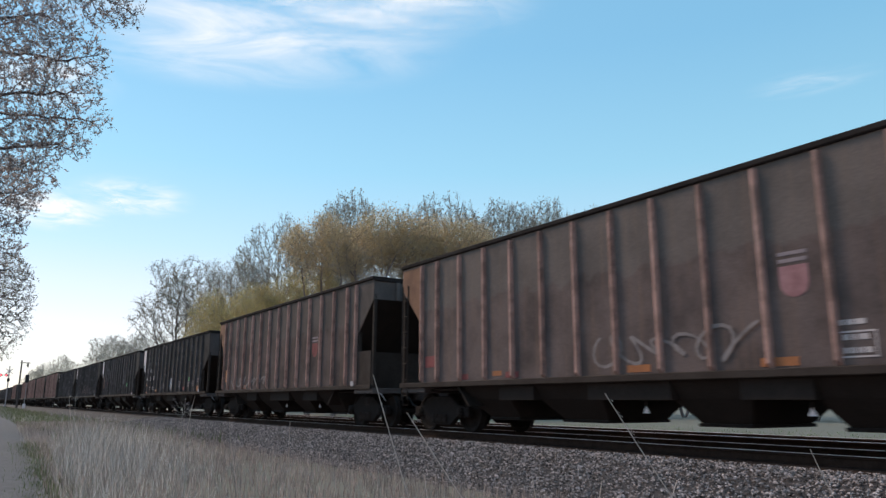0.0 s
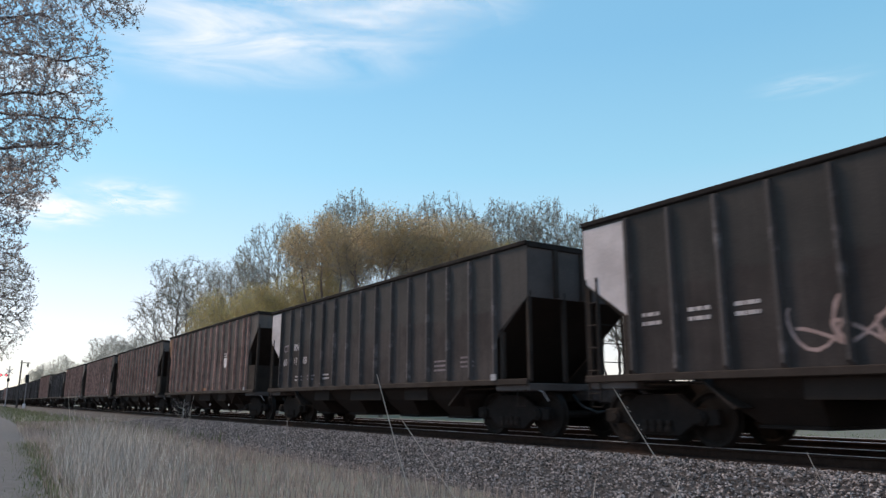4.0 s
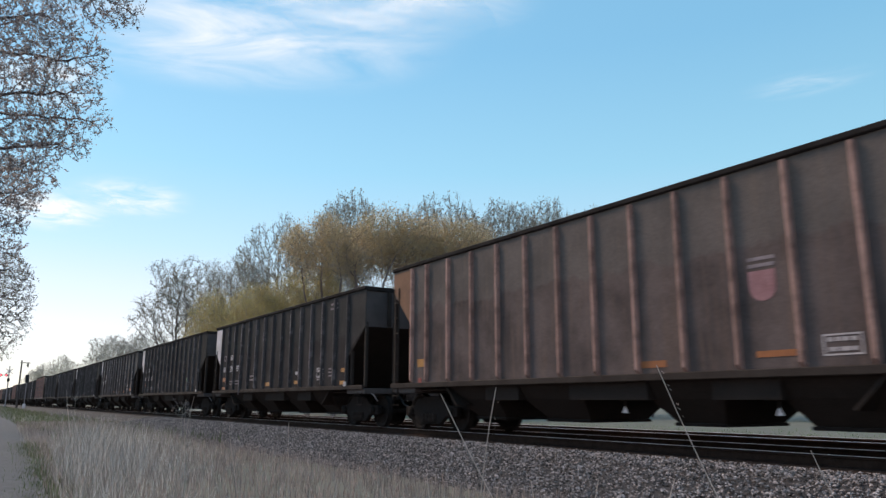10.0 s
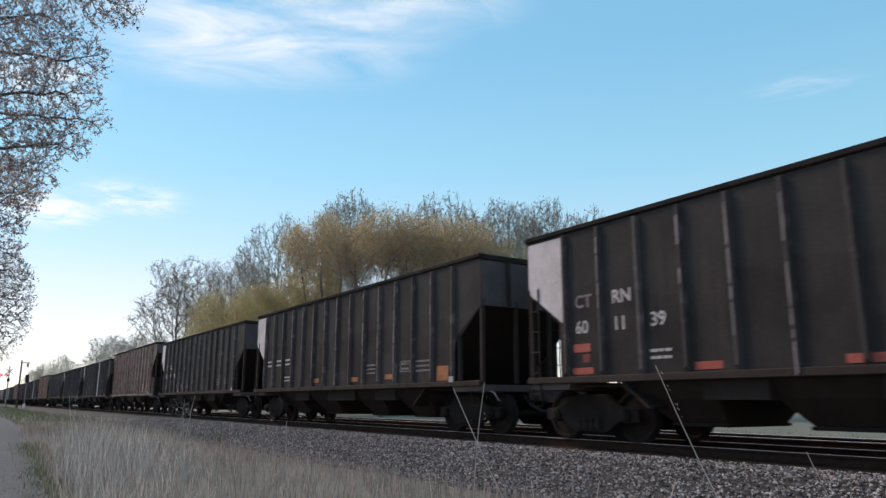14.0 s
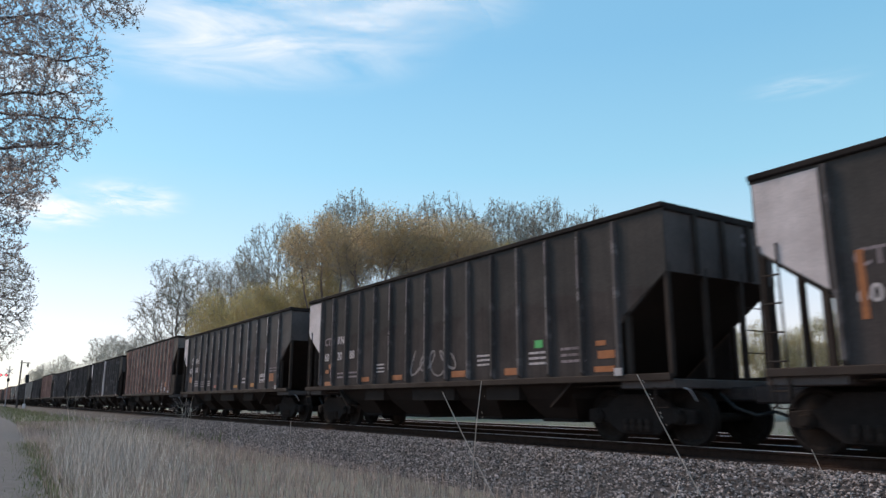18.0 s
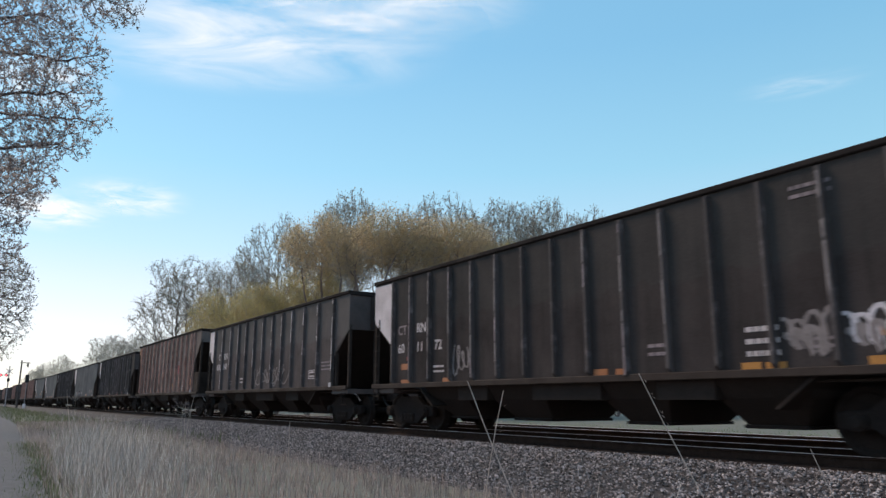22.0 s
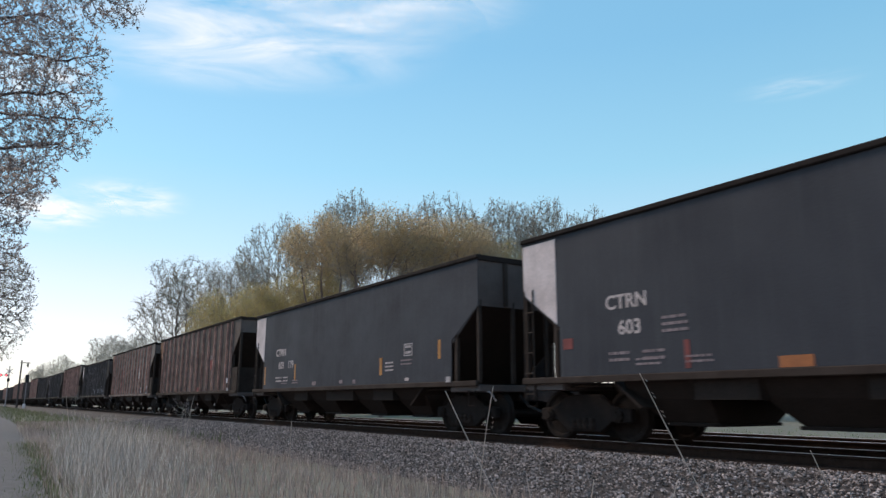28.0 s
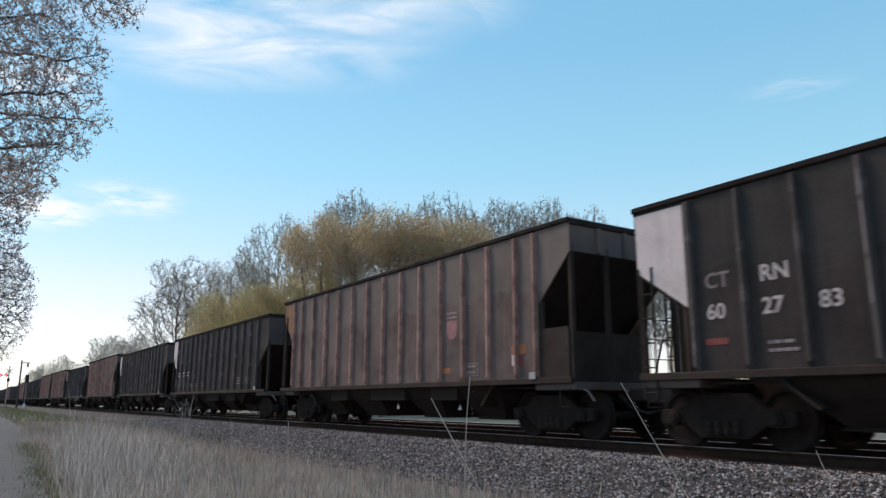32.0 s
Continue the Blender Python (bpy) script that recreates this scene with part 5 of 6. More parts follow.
# near trees beside the path
def path_tree(x, y, h, balls, seed, n_aim, step, leaf, leaf_n, tip, label, bark, twig, leafm):
    """A tree whose boughs reach for the bumps of its crown, given as (x, y, z, radius)."""
    g = Grower(seed)
    rng = g.rng
    lean = np.array((0.2, 0.3, 0))
    trunk = [np.array((x, y, -0.1)) + np.array((0, 0, h * q)) + lean * math.sin(2 * q) for q in np.linspace(0, 1, 12)]
    g.stem(trunk)
    for bx, by, bz, br in balls:    # one arching bough to each bump
        k = min(range(12), key=lambda j: abs(trunk[j][2] - (bz - 0.9)))
        end = np.array((bx, by, bz)) - 0.5 * br * np.array((0, 1, 0))
        mid = (trunk[k] + end) / 2 + np.array((rng.normal() * 0.15, rng.normal() * 0.15, -0.1 + 0.3 * rng.random()))
        n = max(4, int(np.linalg.norm(end - trunk[k]) / step / 1.6))
        pts = [trunk[k] * (1 - u) ** 2 + mid * 2 * u * (1 - u) + end * u * u + rng.normal(size=3) * 0.02 for u in np.linspace(0, 1, n + 1)[1:]]
        g.stem(pts, k)
    g.grow(g.lobes(balls, n_aim), step, 12 * step, 1.25 * step, tip, 0.12, 0.13)
    fine = g.thin(tip * 2.6)
    foot, tipp, pack = g.twigs(fine, 2, 1.6 * step, tip * 0.7, 0.25, 0.5)
    t = empty("tree", pose(0, 0, 0), label, "tree")
    piece("trunk", [g.limbs(lambda r: r >= tip * 4, 6)], bark, t)
    piece("branchwork", [g.limbs(lambda r: r < tip * 4, 3), pack], twig, t, "fine twigs")
    k = np.repeat(np.arange(len(tipp)), leaf_n)
    p = foot[k] + (tipp - foot)[k] * rng.random(len(k))[:, None]
    piece("crown", [blades(p, (tipp - foot)[k] / step + rng.normal(size=(len(k), 3)) * 0.8, leaf, 0.24, rng)], leafm, t, "thin crown of opening buds")
    return t


path_tree(-10.6, -2.6, 8.6, ((-10.16, 1.14, 6.77, 0.40), (-10.12, 0.51, 6.30, 0.53), (-9.90, 0.03, 5.85, 0.66), (-10.66, 0.93, 6.01, 0.35), (-10.59, 0.30, 5.49, 0.64), (-10.55, 0.92, 5.51, 0.29), (-10.85, 1.13, 5.24, 0.26), (-10.93, 0.65, 5.11, 0.48), (-10.46, 0.18, 4.69, 0.58), (-10.72, 0.91, 4.75, 0.24), (-11.06, 0.38, 4.43, 0.43), (-11.45, 0.40, 4.12, 0.28)), 3, 4800, 0.075, 0.037, 4, 0.003, "budding tree leaning over the gravel path", M_BARK_D, M_TWIG_D, M_BUD)
path_tree(-19.5, -2.4, 10, ((-21.04, 0.54, 5.70, 0.42), (-21.28, 0.24, 6.01, 0.66), (-21.35, 0.40, 5.15, 0.49), (-21.43, 0.68, 6.66, 0.53), (-21.59, 0.31, 6.87, 0.74)), 5, 2600, 0.13, 0.07, 3, 0.0055, "budding tree further along the path", M_BARK_D, M_TWIG_D, M_BUD)
path_tree(-34, -2.6, 13, ((-37.73, 1.24, 7.11, 0.81), (-38.30, 1.36, 5.89, 1.05), (-38.24, 1.28, 4.57, 0.98), (-37.68, 1.60, 5.06, 0.68), (-38.62, 0.84, 6.67, 1.47), (-38.52, 1.14, 3.56, 0.64)), 7, 3600, 0.18, 0.1, 2, 0.007, "bare grey-green tree far along the path", M_BARK_D, M_TWIG_D, M_LEAF_G)


# ---- tall dry grass, low grass ----
def grass(name, n, region, height, width, material, label, seed, lean=0.35, dens=None, clump=0.35):
    rng = np.random.default_rng(seed)
    x0, x1, y0, y1 = region
    x, y = x0 + (x1 - x0) * rng.random(n), y0 + (y1 - y0) * rng.random(n)
    c = 0.5 + 0.5 * np.sin(x * 1.7 + 2 * np.sin(y * 1.3)) * np.sin(y * 2.3 + 1.3 * np.sin(x * 0.9))
    keep = rng.random(n) < clump + (1 - clump) * c
    if dens is not None:
        keep &= rng.random(n) < dens(x, y)
    x, y, c = x[keep], y[keep], c[keep]
    n = len(x)
    h = height(x, y) * (0.35 + 0.65 * rng.random(n) ** 1.3)
    a = rng.random(n) * 6.283
    ln = lean * (0.2 + rng.random(n)) * h
    dx, dy = np.cos(a) * ln, np.sin(a) * ln
    b = rng.random(n) * 6.283
    w = width * (0.6 + 0.8 * rng.random(n))
    wx, wy = np.cos(b) * w, np.sin(b) * w
    zb = np.interp(y, [q[0] for q in BED], [q[1] for q in BED])
    zb = np.where((y > BED[0][0]) & (y < BED[-1][0]), np.maximum(zb, 0), 0.0)
    z = np.zeros(n)
    P = np.stack([np.stack([x - wx, y - wy, zb - 0.02], -1), np.stack([x + wx, y + wy, zb - 0.02], -1),
                  np.stack([x + dx * 0.35 + wx * 0.8, y + dy * 0.35 + wy * 0.8, zb + h * 0.6], -1), np.stack([x + dx * 0.35 - wx * 0.8, y + dy * 0.35 - wy * 0.8, zb + h * 0.6], -1),
                  np.stack([x + dx, y + dy, zb + h], -1)], 1)
    k = 5 * np.arange(n)[:, None]
    quads = (np.array([[0, 1, 2, 3]]) + k).tolist()
    tris = (np.array([[3, 2, 4]]) + k).tolist()
    me = bpy.data.meshes.new(name)
    me.from_pydata(P.reshape(-1, 3).tolist(), [], quads + tris)
    me.materials.append(material)
    return tagged(new(name, me), label, "grass", kind="stuff")


def dry_height(x, y):
    a = y / np.maximum(-x, 1)
    return np.clip(1.3 - np.maximum(a - 0.12, 0) * 5.2, 0.17, 1.18) * (0.72 + 0.3 * np.sin(x * 2.3 + 1.7 * np.sin(y * 3.1)))


def dry_density(x, y):
    a = (y - 0.3) / np.maximum(-x, 1)
    return np.clip((a - 0.075) * 40, 0, 1) * np.clip(1.1 - np.maximum(a - 0.13, 0) * 5.5, 0.07, 1)


def verge_density(x, y):
    return np.clip((7.3 - y) / 1.2, 0, 1) * np.clip((y - 0.5 + 0.043 * x) * 2.0, 0, 1)


grass("dry_grass", 26000, (-25, -7.0, 1.1, 5.6), dry_height, 0.0028, M_DRY, "tall pale dry winter grass beside the path", 5, 0.5, dens=dry_density, clump=0.08)
grass("low_grass", 60000, (-48, -2.0, 0.9, 7.4), lambda x, y: np.clip(0.3 - np.maximum(y - 6, 0) * 0.1, 0.1, 0.3), 0.0045, M_LOWGRASS, "short dull green-grey verge grass", 6, dens=verge_density)
grass("edge_tufts", 26000, (-26, -5, 0.5, 2.6), lambda x, y: 0.09 + 0.09 * np.sin(x * 2.1 + y * 3) ** 2, 0.0042, M_VERGE, "ragged green tufts along the path edge", 15, 0.7, lambda x, y: np.exp(-((y - 0.8 + 0.043 * x) / 0.42) ** 2))
grass("ballast_sprigs", 450, (-5.5, -1.0, 5.7, 7.0), lambda x, y: 0.34 + 0 * x, 0.0028, M_DRY, "thin dry sprigs at the foot of the ballast", 16, 0.5)
grass("green_verge", 16000, (-190, -22, 2.6, 7.2), lambda x, y: 0.3 + 0 * x, 0.013, M_VERGE, "patch of fresh green grass far beside the path", 9)
grass("far_verge_grass", 40000, (-60, 6, 20.5, 34), lambda x, y: 0.22 + 0 * x, 0.02, M_GREENGRASS, "dull green grass beyond the tracks", 8)


# ---- dead weeds that stand over the grass ----
def weed(x, y, h, seed):
    """A branching dead weed with small seed heads."""
    r = random.Random(seed)
    s = empty("weed", pose(x, y, 0), "dead branching weed with dry seed heads", "plant", "dead weeds beside the path")
    part("stem", Geo().tube([(0, 0, 0), (0.02, 0.01, h * 0.5), (0.0, 0.02, h * 0.97)], [0.0035, 0.003, 0.0015], 6), M_TWIG, s)
    for k in range(7):
        z = h * r.uniform(0.84, 0.95)
        a, n = r.uniform(0, 6.28), r.uniform(0.03, 0.09)
        tip = Vector((math.cos(a) * n, math.sin(a) * n, min(z + n * r.uniform(0.5, 1.1), h)))
        br = part("branch", Geo().tube([(0.01, 0.01, z), tip * 0.5 + Vector((0, 0, z * 0.5 - 0.01)), tip], [0.0016, 0.0013, 0.001], 4), M_TWIG, s)
        g = Geo()
        for q in range(7):
            p = tip + Vector((r.uniform(-1, 1), r.uniform(-1, 1), r.uniform(-0.6, 1))) * 0.022
            g.tube([p - Vector((0, 0, 0.006)), p, p + Vector((0, 0, 0.006))], [0.002, 0.007, 0.001], 5)
        part("seed_head", g, M_BARK_D, br)["kind"] = "stuff"
    return s


weed(-7.97, 1.93, 1.31, 322)
weed(-8.14, 2.06, 1.29, 336)
weed(-12.91, 1.48, 1.44, 134)


# ---- single near stalks that sway ----
def stalk(name, length, seed, label, head):
    r = random.Random(seed)
    s = empty(name, pose(0, 0, 0), label, "plant", "swaying dry stalks")
    pts = [(0.015 * math.sin(k * 0.7), 0, length * k / 8) for k in range(9)]
    g = Geo().tube(pts, [0.0046 - 0.00035 * k for k in range(9)], 5)
    part("stem", g, M_STALK, s)
    h = Geo()
    for k in range(head):
        z = length * r.uniform(0.86, 1.0)
        a = r.uniform(0, 6.28)
        p = Vector((0.01, 0, z))
        q = p + Vector((math.cos(a) * 0.007, math.sin(a) * 0.007, r.uniform(0.008, 0.014)))
        h.tube([p, q], [0.0014, 0.0004], 4)
    if head:
        part("seed_head", h, M_STALK, s)["kind"] = "stuff"
    return s


# base, length, tip directions over time
STALKS = []
def sway(s, base, dirs):
    """Rows for a stalk that bends over its foot: seconds and the way its stem points."""
    rows = []
    if dirs[-1][0] < 32:
        dirs = (*dirs, (32, *dirs[-1][1:]))
    for t, *d in dirs:
        rows.append((t, Matrix.Translation(base) @ Vector(d).to_track_quat("Z", "Y").to_matrix().to_4x4()))
    return s, rows


STALKS.append(sway(stalk("dry_stalk", 1.50, 1, "tall thin dry stalk swaying in the wind", 4), (-3.240, 2.214, 0.0), ((0, -0.084, -0.291, 0.953), (2, -0.080, -0.280, 0.957), (3, -0.080, -0.282, 0.956), (6, -0.078, -0.274, 0.959), (7, -0.080, -0.278, 0.957), (8, -0.073, -0.259, 0.963), (9, -0.061, -0.230, 0.971), (10, 0.407, -0.125, 0.905), (11, 0.493, -0.093, 0.865), (12, 0.362, -0.141, 0.921), (13, 0.324, -0.151, 0.934), (14, 0.366, -0.138, 0.920), (17, 0.321, -0.151, 0.935), (18, 0.356, -0.142, 0.924), (20, 0.362, -0.141, 0.921), (21, 0.455, -0.107, 0.884), (22, 0.432, -0.117, 0.894), (23, 0.392, -0.131, 0.911), (24, 0.453, -0.108, 0.885), (25, 0.377, -0.135, 0.917), (28, 0.398, -0.129, 0.908), (29, 0.337, -0.148, 0.930), (30, 0.294, -0.159, 0.943), (31, 0.280, -0.160, 0.947), (32, 0.312, -0.154, 0.938))))
STALKS.append(sway(stalk("dry_stalk", 1.52, 2, "tall thin dry stalk swaying in the wind", 0), (-2.512, 2.455, 0.0), ((0, -0.151, -0.551, 0.820), (3, -0.162, -0.563, 0.810), (6, -0.166, -0.569, 0.806), (8, -0.165, -0.567, 0.807), (9, -0.119, -0.513, 0.850), (10, -0.089, -0.477, 0.874), (12, -0.061, -0.442, 0.895), (13, -0.087, -0.475, 0.876), (14, -0.066, -0.449, 0.891), (17, -0.111, -0.503, 0.857), (18, -0.085, -0.472, 0.877), (20, -0.091, -0.480, 0.873), (21, -0.070, -0.454, 0.888), (22, -0.040, -0.416, 0.909), (23, -0.067, -0.450, 0.890), (25, -0.063, -0.446, 0.893), (28, -0.080, -0.466, 0.881), (29, -0.087, -0.475, 0.876), (30, -0.103, -0.494, 0.863), (31, -0.107, -0.499, 0.860), (32, -0.106, -0.498, 0.861))))
STALKS.append(sway(stalk("dry_stalk", 1.62, 3, "tall thin dry stalk swaying in the wind", 7), (-1.789, 2.999, 0.0), ((0, -0.153, -0.553, 0.819), (1, -0.142, -0.540, 0.830), (2, -0.137, -0.535, 0.834), (3, -0.142, -0.541, 0.829), (6, -0.131, -0.527, 0.840), (8, -0.135, -0.532, 0.836), (9, -0.116, -0.510, 0.853), (10, -0.072, -0.457, 0.887), (11, -0.034, -0.409, 0.912), (12, -0.075, -0.461, 0.884), (13, -0.109, -0.502, 0.858), (14, -0.074, -0.458, 0.886), (17, -0.119, -0.514, 0.850), (18, -0.102, -0.493, 0.864), (20, -0.082, -0.468, 0.880), (21, -0.042, -0.419, 0.907), (22, -0.099, -0.490, 0.866), (23, -0.091, -0.479, 0.873), (24, -0.017, -0.387, 0.922), (25, -0.073, -0.457, 0.886), (28, -0.098, -0.488, 0.867), (29, -0.073, -0.458, 0.886), (30, -0.098, -0.488, 0.867), (31, -0.084, -0.471, 0.878), (32, -0.127, -0.523, 0.843))))
STALKS.append(sway(stalk("dry_stalk", 1.20, 4, "thin dry grass stalk swaying in the wind", 0), (-4.607, 1.873, 0.0), ((0, 0.188, -0.110, 0.978), (2, 0.171, -0.125, 0.978), (4, 0.174, -0.120, 0.978), (6, 0.185, -0.123, 0.978), (8, 0.173, -0.115, 0.978), (10, 0.190, -0.117, 0.978), (12, 0.165, -0.110, 0.978), (14, 0.178, -0.125, 0.978), (16, 0.190, -0.103, 0.978), (18, 0.186, -0.105, 0.978), (20, 0.166, -0.111, 0.978), (22, 0.190, -0.112, 0.978), (24, 0.173, -0.129, 0.978), (26, 0.171, -0.114, 0.978), (28, 0.190, -0.103, 0.978), (30, 0.173, -0.106, 0.978), (32, 0.164, -0.108, 0.978))))
STALKS.append(sway(stalk("dry_stalk", 1.43, 5, "thin dry grass stalk swaying in the wind", 0), (-9.808, 2.336, 0.0), ((0, 0.275, 0.079, 0.955), (2, 0.301, 0.062, 0.955), (4, 0.290, 0.067, 0.955), (6, 0.296, 0.078, 0.955), (8, 0.274, 0.055, 0.955), (10, 0.303, 0.067, 0.955), (12, 0.301, 0.054, 0.955), (14, 0.288, 0.076, 0.955), (16, 0.279, 0.082, 0.955), (18, 0.306, 0.055, 0.955), (20, 0.271, 0.070, 0.955), (22, 0.308, 0.065, 0.955), (24, 0.279, 0.067, 0.955), (26, 0.271, 0.061, 0.955), (28, 0.288, 0.069, 0.955), (30, 0.279, 0.061, 0.955), (32, 0.279, 0.068, 0.955))))
STALKS.append(sway(stalk("dry_stalk", 1.50, 6, "thin dry grass stalk swaying in the wind", 0), (-12.739, 1.597, 0.0), ((0, 0.152, -0.164, 0.975), (2, 0.116, -0.190, 0.975), (4, 0.147, -0.171, 0.975), (6, 0.140, -0.183, 0.975), (8, 0.138, -0.175, 0.975), (10, 0.137, -0.188, 0.975), (12, 0.131, -0.181, 0.975), (14, 0.142, -0.163, 0.975), (16, 0.151, -0.176, 0.975), (18, 0.131, -0.185, 0.975), (20, 0.115, -0.192, 0.975), (22, 0.132, -0.183, 0.975), (24, 0.129, -0.166, 0.975), (26, 0.134, -0.176, 0.975), (28, 0.123, -0.192, 0.975), (30, 0.126, -0.189, 0.975), (32, 0.134, -0.163, 0.975))))
STALKS.append(sway(stalk("dry_stalk", 1.36, 7, "thin dry grass stalk swaying in the wind", 14), (-9.733, 2.449, 0.0), ((0, 0.192, -0.072, 0.977), (2, 0.197, -0.070, 0.977), (4, 0.207, -0.086, 0.977), (6, 0.183, -0.063, 0.977), (8, 0.193, -0.081, 0.977), (10, 0.222, -0.074, 0.977), (12, 0.216, -0.074, 0.977), (14, 0.208, -0.084, 0.977), (16, 0.208, -0.062, 0.977), (18, 0.203, -0.066, 0.977), (20, 0.209, -0.086, 0.977), (22, 0.213, -0.071, 0.977), (24, 0.194, -0.087, 0.977), (26, 0.217, -0.074, 0.977), (28, 0.211, -0.062, 0.977), (30, 0.211, -0.061, 0.977), (32, 0.198, -0.064, 0.977))))
STALKS.append(sway(stalk("dry_stalk", 1.03, 8, "thin dry grass stalk swaying in the wind", 0), (-2.741, 1.920, 0.0), ((0, 0.080, -0.252, 0.967), (2, 0.086, -0.250, 0.967), (4, 0.073, -0.243, 0.967), (6, 0.107, -0.231, 0.967), (8, 0.101, -0.248, 0.967), (10, 0.092, -0.247, 0.967), (12, 0.077, -0.252, 0.967), (14, 0.079, -0.227, 0.967), (16, 0.104, -0.231, 0.967), (18, 0.102, -0.249, 0.967), (20, 0.083, -0.236, 0.967), (22, 0.100, -0.229, 0.967), (24, 0.106, -0.252, 0.967), (26, 0.095, -0.235, 0.967), (28, 0.091, -0.250, 0.967), (30, 0.089, -0.252, 0.967), (32, 0.108, -0.229, 0.967))))
STALKS.append(sway(stalk("dry_stalk", 1.02, 9, "thin dry grass stalk swaying in the wind", 2), (-2.479, 2.320, 0.0), ((0, 0.068, -0.272, 0.958), (2, 0.074, -0.266, 0.958), (4, 0.072, -0.266, 0.958), (6, 0.044, -0.280, 0.958), (8, 0.080, -0.275, 0.958), (10, 0.079, -0.291, 0.958), (12, 0.061, -0.287, 0.958), (14, 0.064, -0.277, 0.958), (16, 0.043, -0.288, 0.958), (18, 0.054, -0.267, 0.958), (20, 0.073, -0.289, 0.958), (22, 0.075, -0.290, 0.958), (24, 0.067, -0.290, 0.958), (26, 0.043, -0.268, 0.958), (28, 0.051, -0.288, 0.958), (30, 0.082, -0.268, 0.958), (32, 0.054, -0.265, 0.958))))
STALKS.append(sway(stalk("dry_stalk", 1.00, 10, "thin dry grass stalk swaying in the wind", 0), (-2.492, 2.300, 0.0), ((0, 0.244, -0.016, 0.972), (2, 0.232, -0.033, 0.972), (4, 0.212, -0.021, 0.972), (6, 0.231, -0.018, 0.972), (8, 0.227, -0.018, 0.972), (10, 0.223, -0.017, 0.972), (12, 0.241, -0.029, 0.972), (14, 0.234, -0.021, 0.972), (16, 0.220, -0.024, 0.972), (18, 0.244, -0.033, 0.972), (20, 0.244, -0.021, 0.972), (22, 0.246, -0.031, 0.972), (24, 0.216, -0.017, 0.972), (26, 0.244, -0.028, 0.972), (28, 0.216, -0.035, 0.972), (30, 0.238, -0.032, 0.972), (32, 0.250, -0.023, 0.972))))
STALKS.append(sway(stalk("dry_stalk", 1.03, 11, "thin dry grass stalk swaying in the wind", 0), (-2.398, 2.443, 0.0), ((0, 0.307, 0.100, 0.943), (2, 0.320, 0.098, 0.943), (4, 0.316, 0.107, 0.943), (6, 0.297, 0.111, 0.943), (8, 0.296, 0.109, 0.943), (10, 0.297, 0.098, 0.943), (12, 0.311, 0.120, 0.943), (14, 0.299, 0.102, 0.943), (16, 0.319, 0.124, 0.943), (18, 0.317, 0.107, 0.943), (20, 0.333, 0.097, 0.943), (22, 0.329, 0.104, 0.943), (24, 0.300, 0.099, 0.943), (26, 0.307, 0.120, 0.943), (28, 0.302, 0.113, 0.943), (30, 0.320, 0.107, 0.943), (32, 0.316, 0.097, 0.943))))
STALKS.append(sway(stalk("dry_stalk", 1.24, 12, "thin dry grass stalk swaying in the wind", 0), (-1.751, 3.801, 0.0), ((0, -0.101, -0.465, 0.873), (2, -0.105, -0.473, 0.873), (4, -0.107, -0.486, 0.873), (6, -0.070, -0.487, 0.873), (8, -0.085, -0.480, 0.873), (10, -0.092, -0.479, 0.873), (12, -0.102, -0.469, 0.873), (14, -0.107, -0.487, 0.873), (16, -0.109, -0.486, 0.873), (18, -0.094, -0.467, 0.873), (20, -0.095, -0.490, 0.873), (22, -0.100, -0.464, 0.873), (24, -0.108, -0.475, 0.873), (26, -0.095, -0.474, 0.873), (28, -0.097, -0.473, 0.873), (30, -0.090, -0.474, 0.873), (32, -0.074, -0.476, 0.873))))
STALKS.append(sway(stalk("dry_stalk", 1.11, 13, "thin dry grass stalk swaying in the wind", 3), (-8.325, 2.732, 0.0), ((0, 0.129, -0.185, 0.975), (2, 0.116, -0.171, 0.975), (4, 0.111, -0.181, 0.975), (6, 0.147, -0.194, 0.975), (8, 0.133, -0.178, 0.975), (10, 0.112, -0.185, 0.975), (12, 0.139, -0.183, 0.975), (14, 0.140, -0.192, 0.975), (16, 0.120, -0.193, 0.975), (18, 0.131, -0.169, 0.975), (20, 0.134, -0.173, 0.975), (22, 0.126, -0.174, 0.975), (24, 0.115, -0.188, 0.975), (26, 0.138, -0.175, 0.975), (28, 0.128, -0.194, 0.975), (30, 0.122, -0.190, 0.975), (32, 0.122, -0.172, 0.975))))
STALKS.append(sway(stalk("dry_stalk", 0.89, 14, "thin dry grass stalk swaying in the wind", 0), (-4.006, 1.856, 0.0), ((0, 0.216, -0.059, 0.975), (2, 0.216, -0.065, 0.975), (4, 0.226, -0.047, 0.975), (6, 0.219, -0.067, 0.975), (8, 0.214, -0.062, 0.975), (10, 0.203, -0.043, 0.975), (12, 0.233, -0.070, 0.975), (14, 0.228, -0.053, 0.975), (16, 0.208, -0.063, 0.975), (18, 0.220, -0.058, 0.975), (20, 0.221, -0.052, 0.975), (22, 0.198, -0.048, 0.975), (24, 0.232, -0.042, 0.975), (26, 0.218, -0.070, 0.975), (28, 0.193, -0.067, 0.975), (30, 0.231, -0.062, 0.975), (32, 0.208, -0.045, 0.975))))


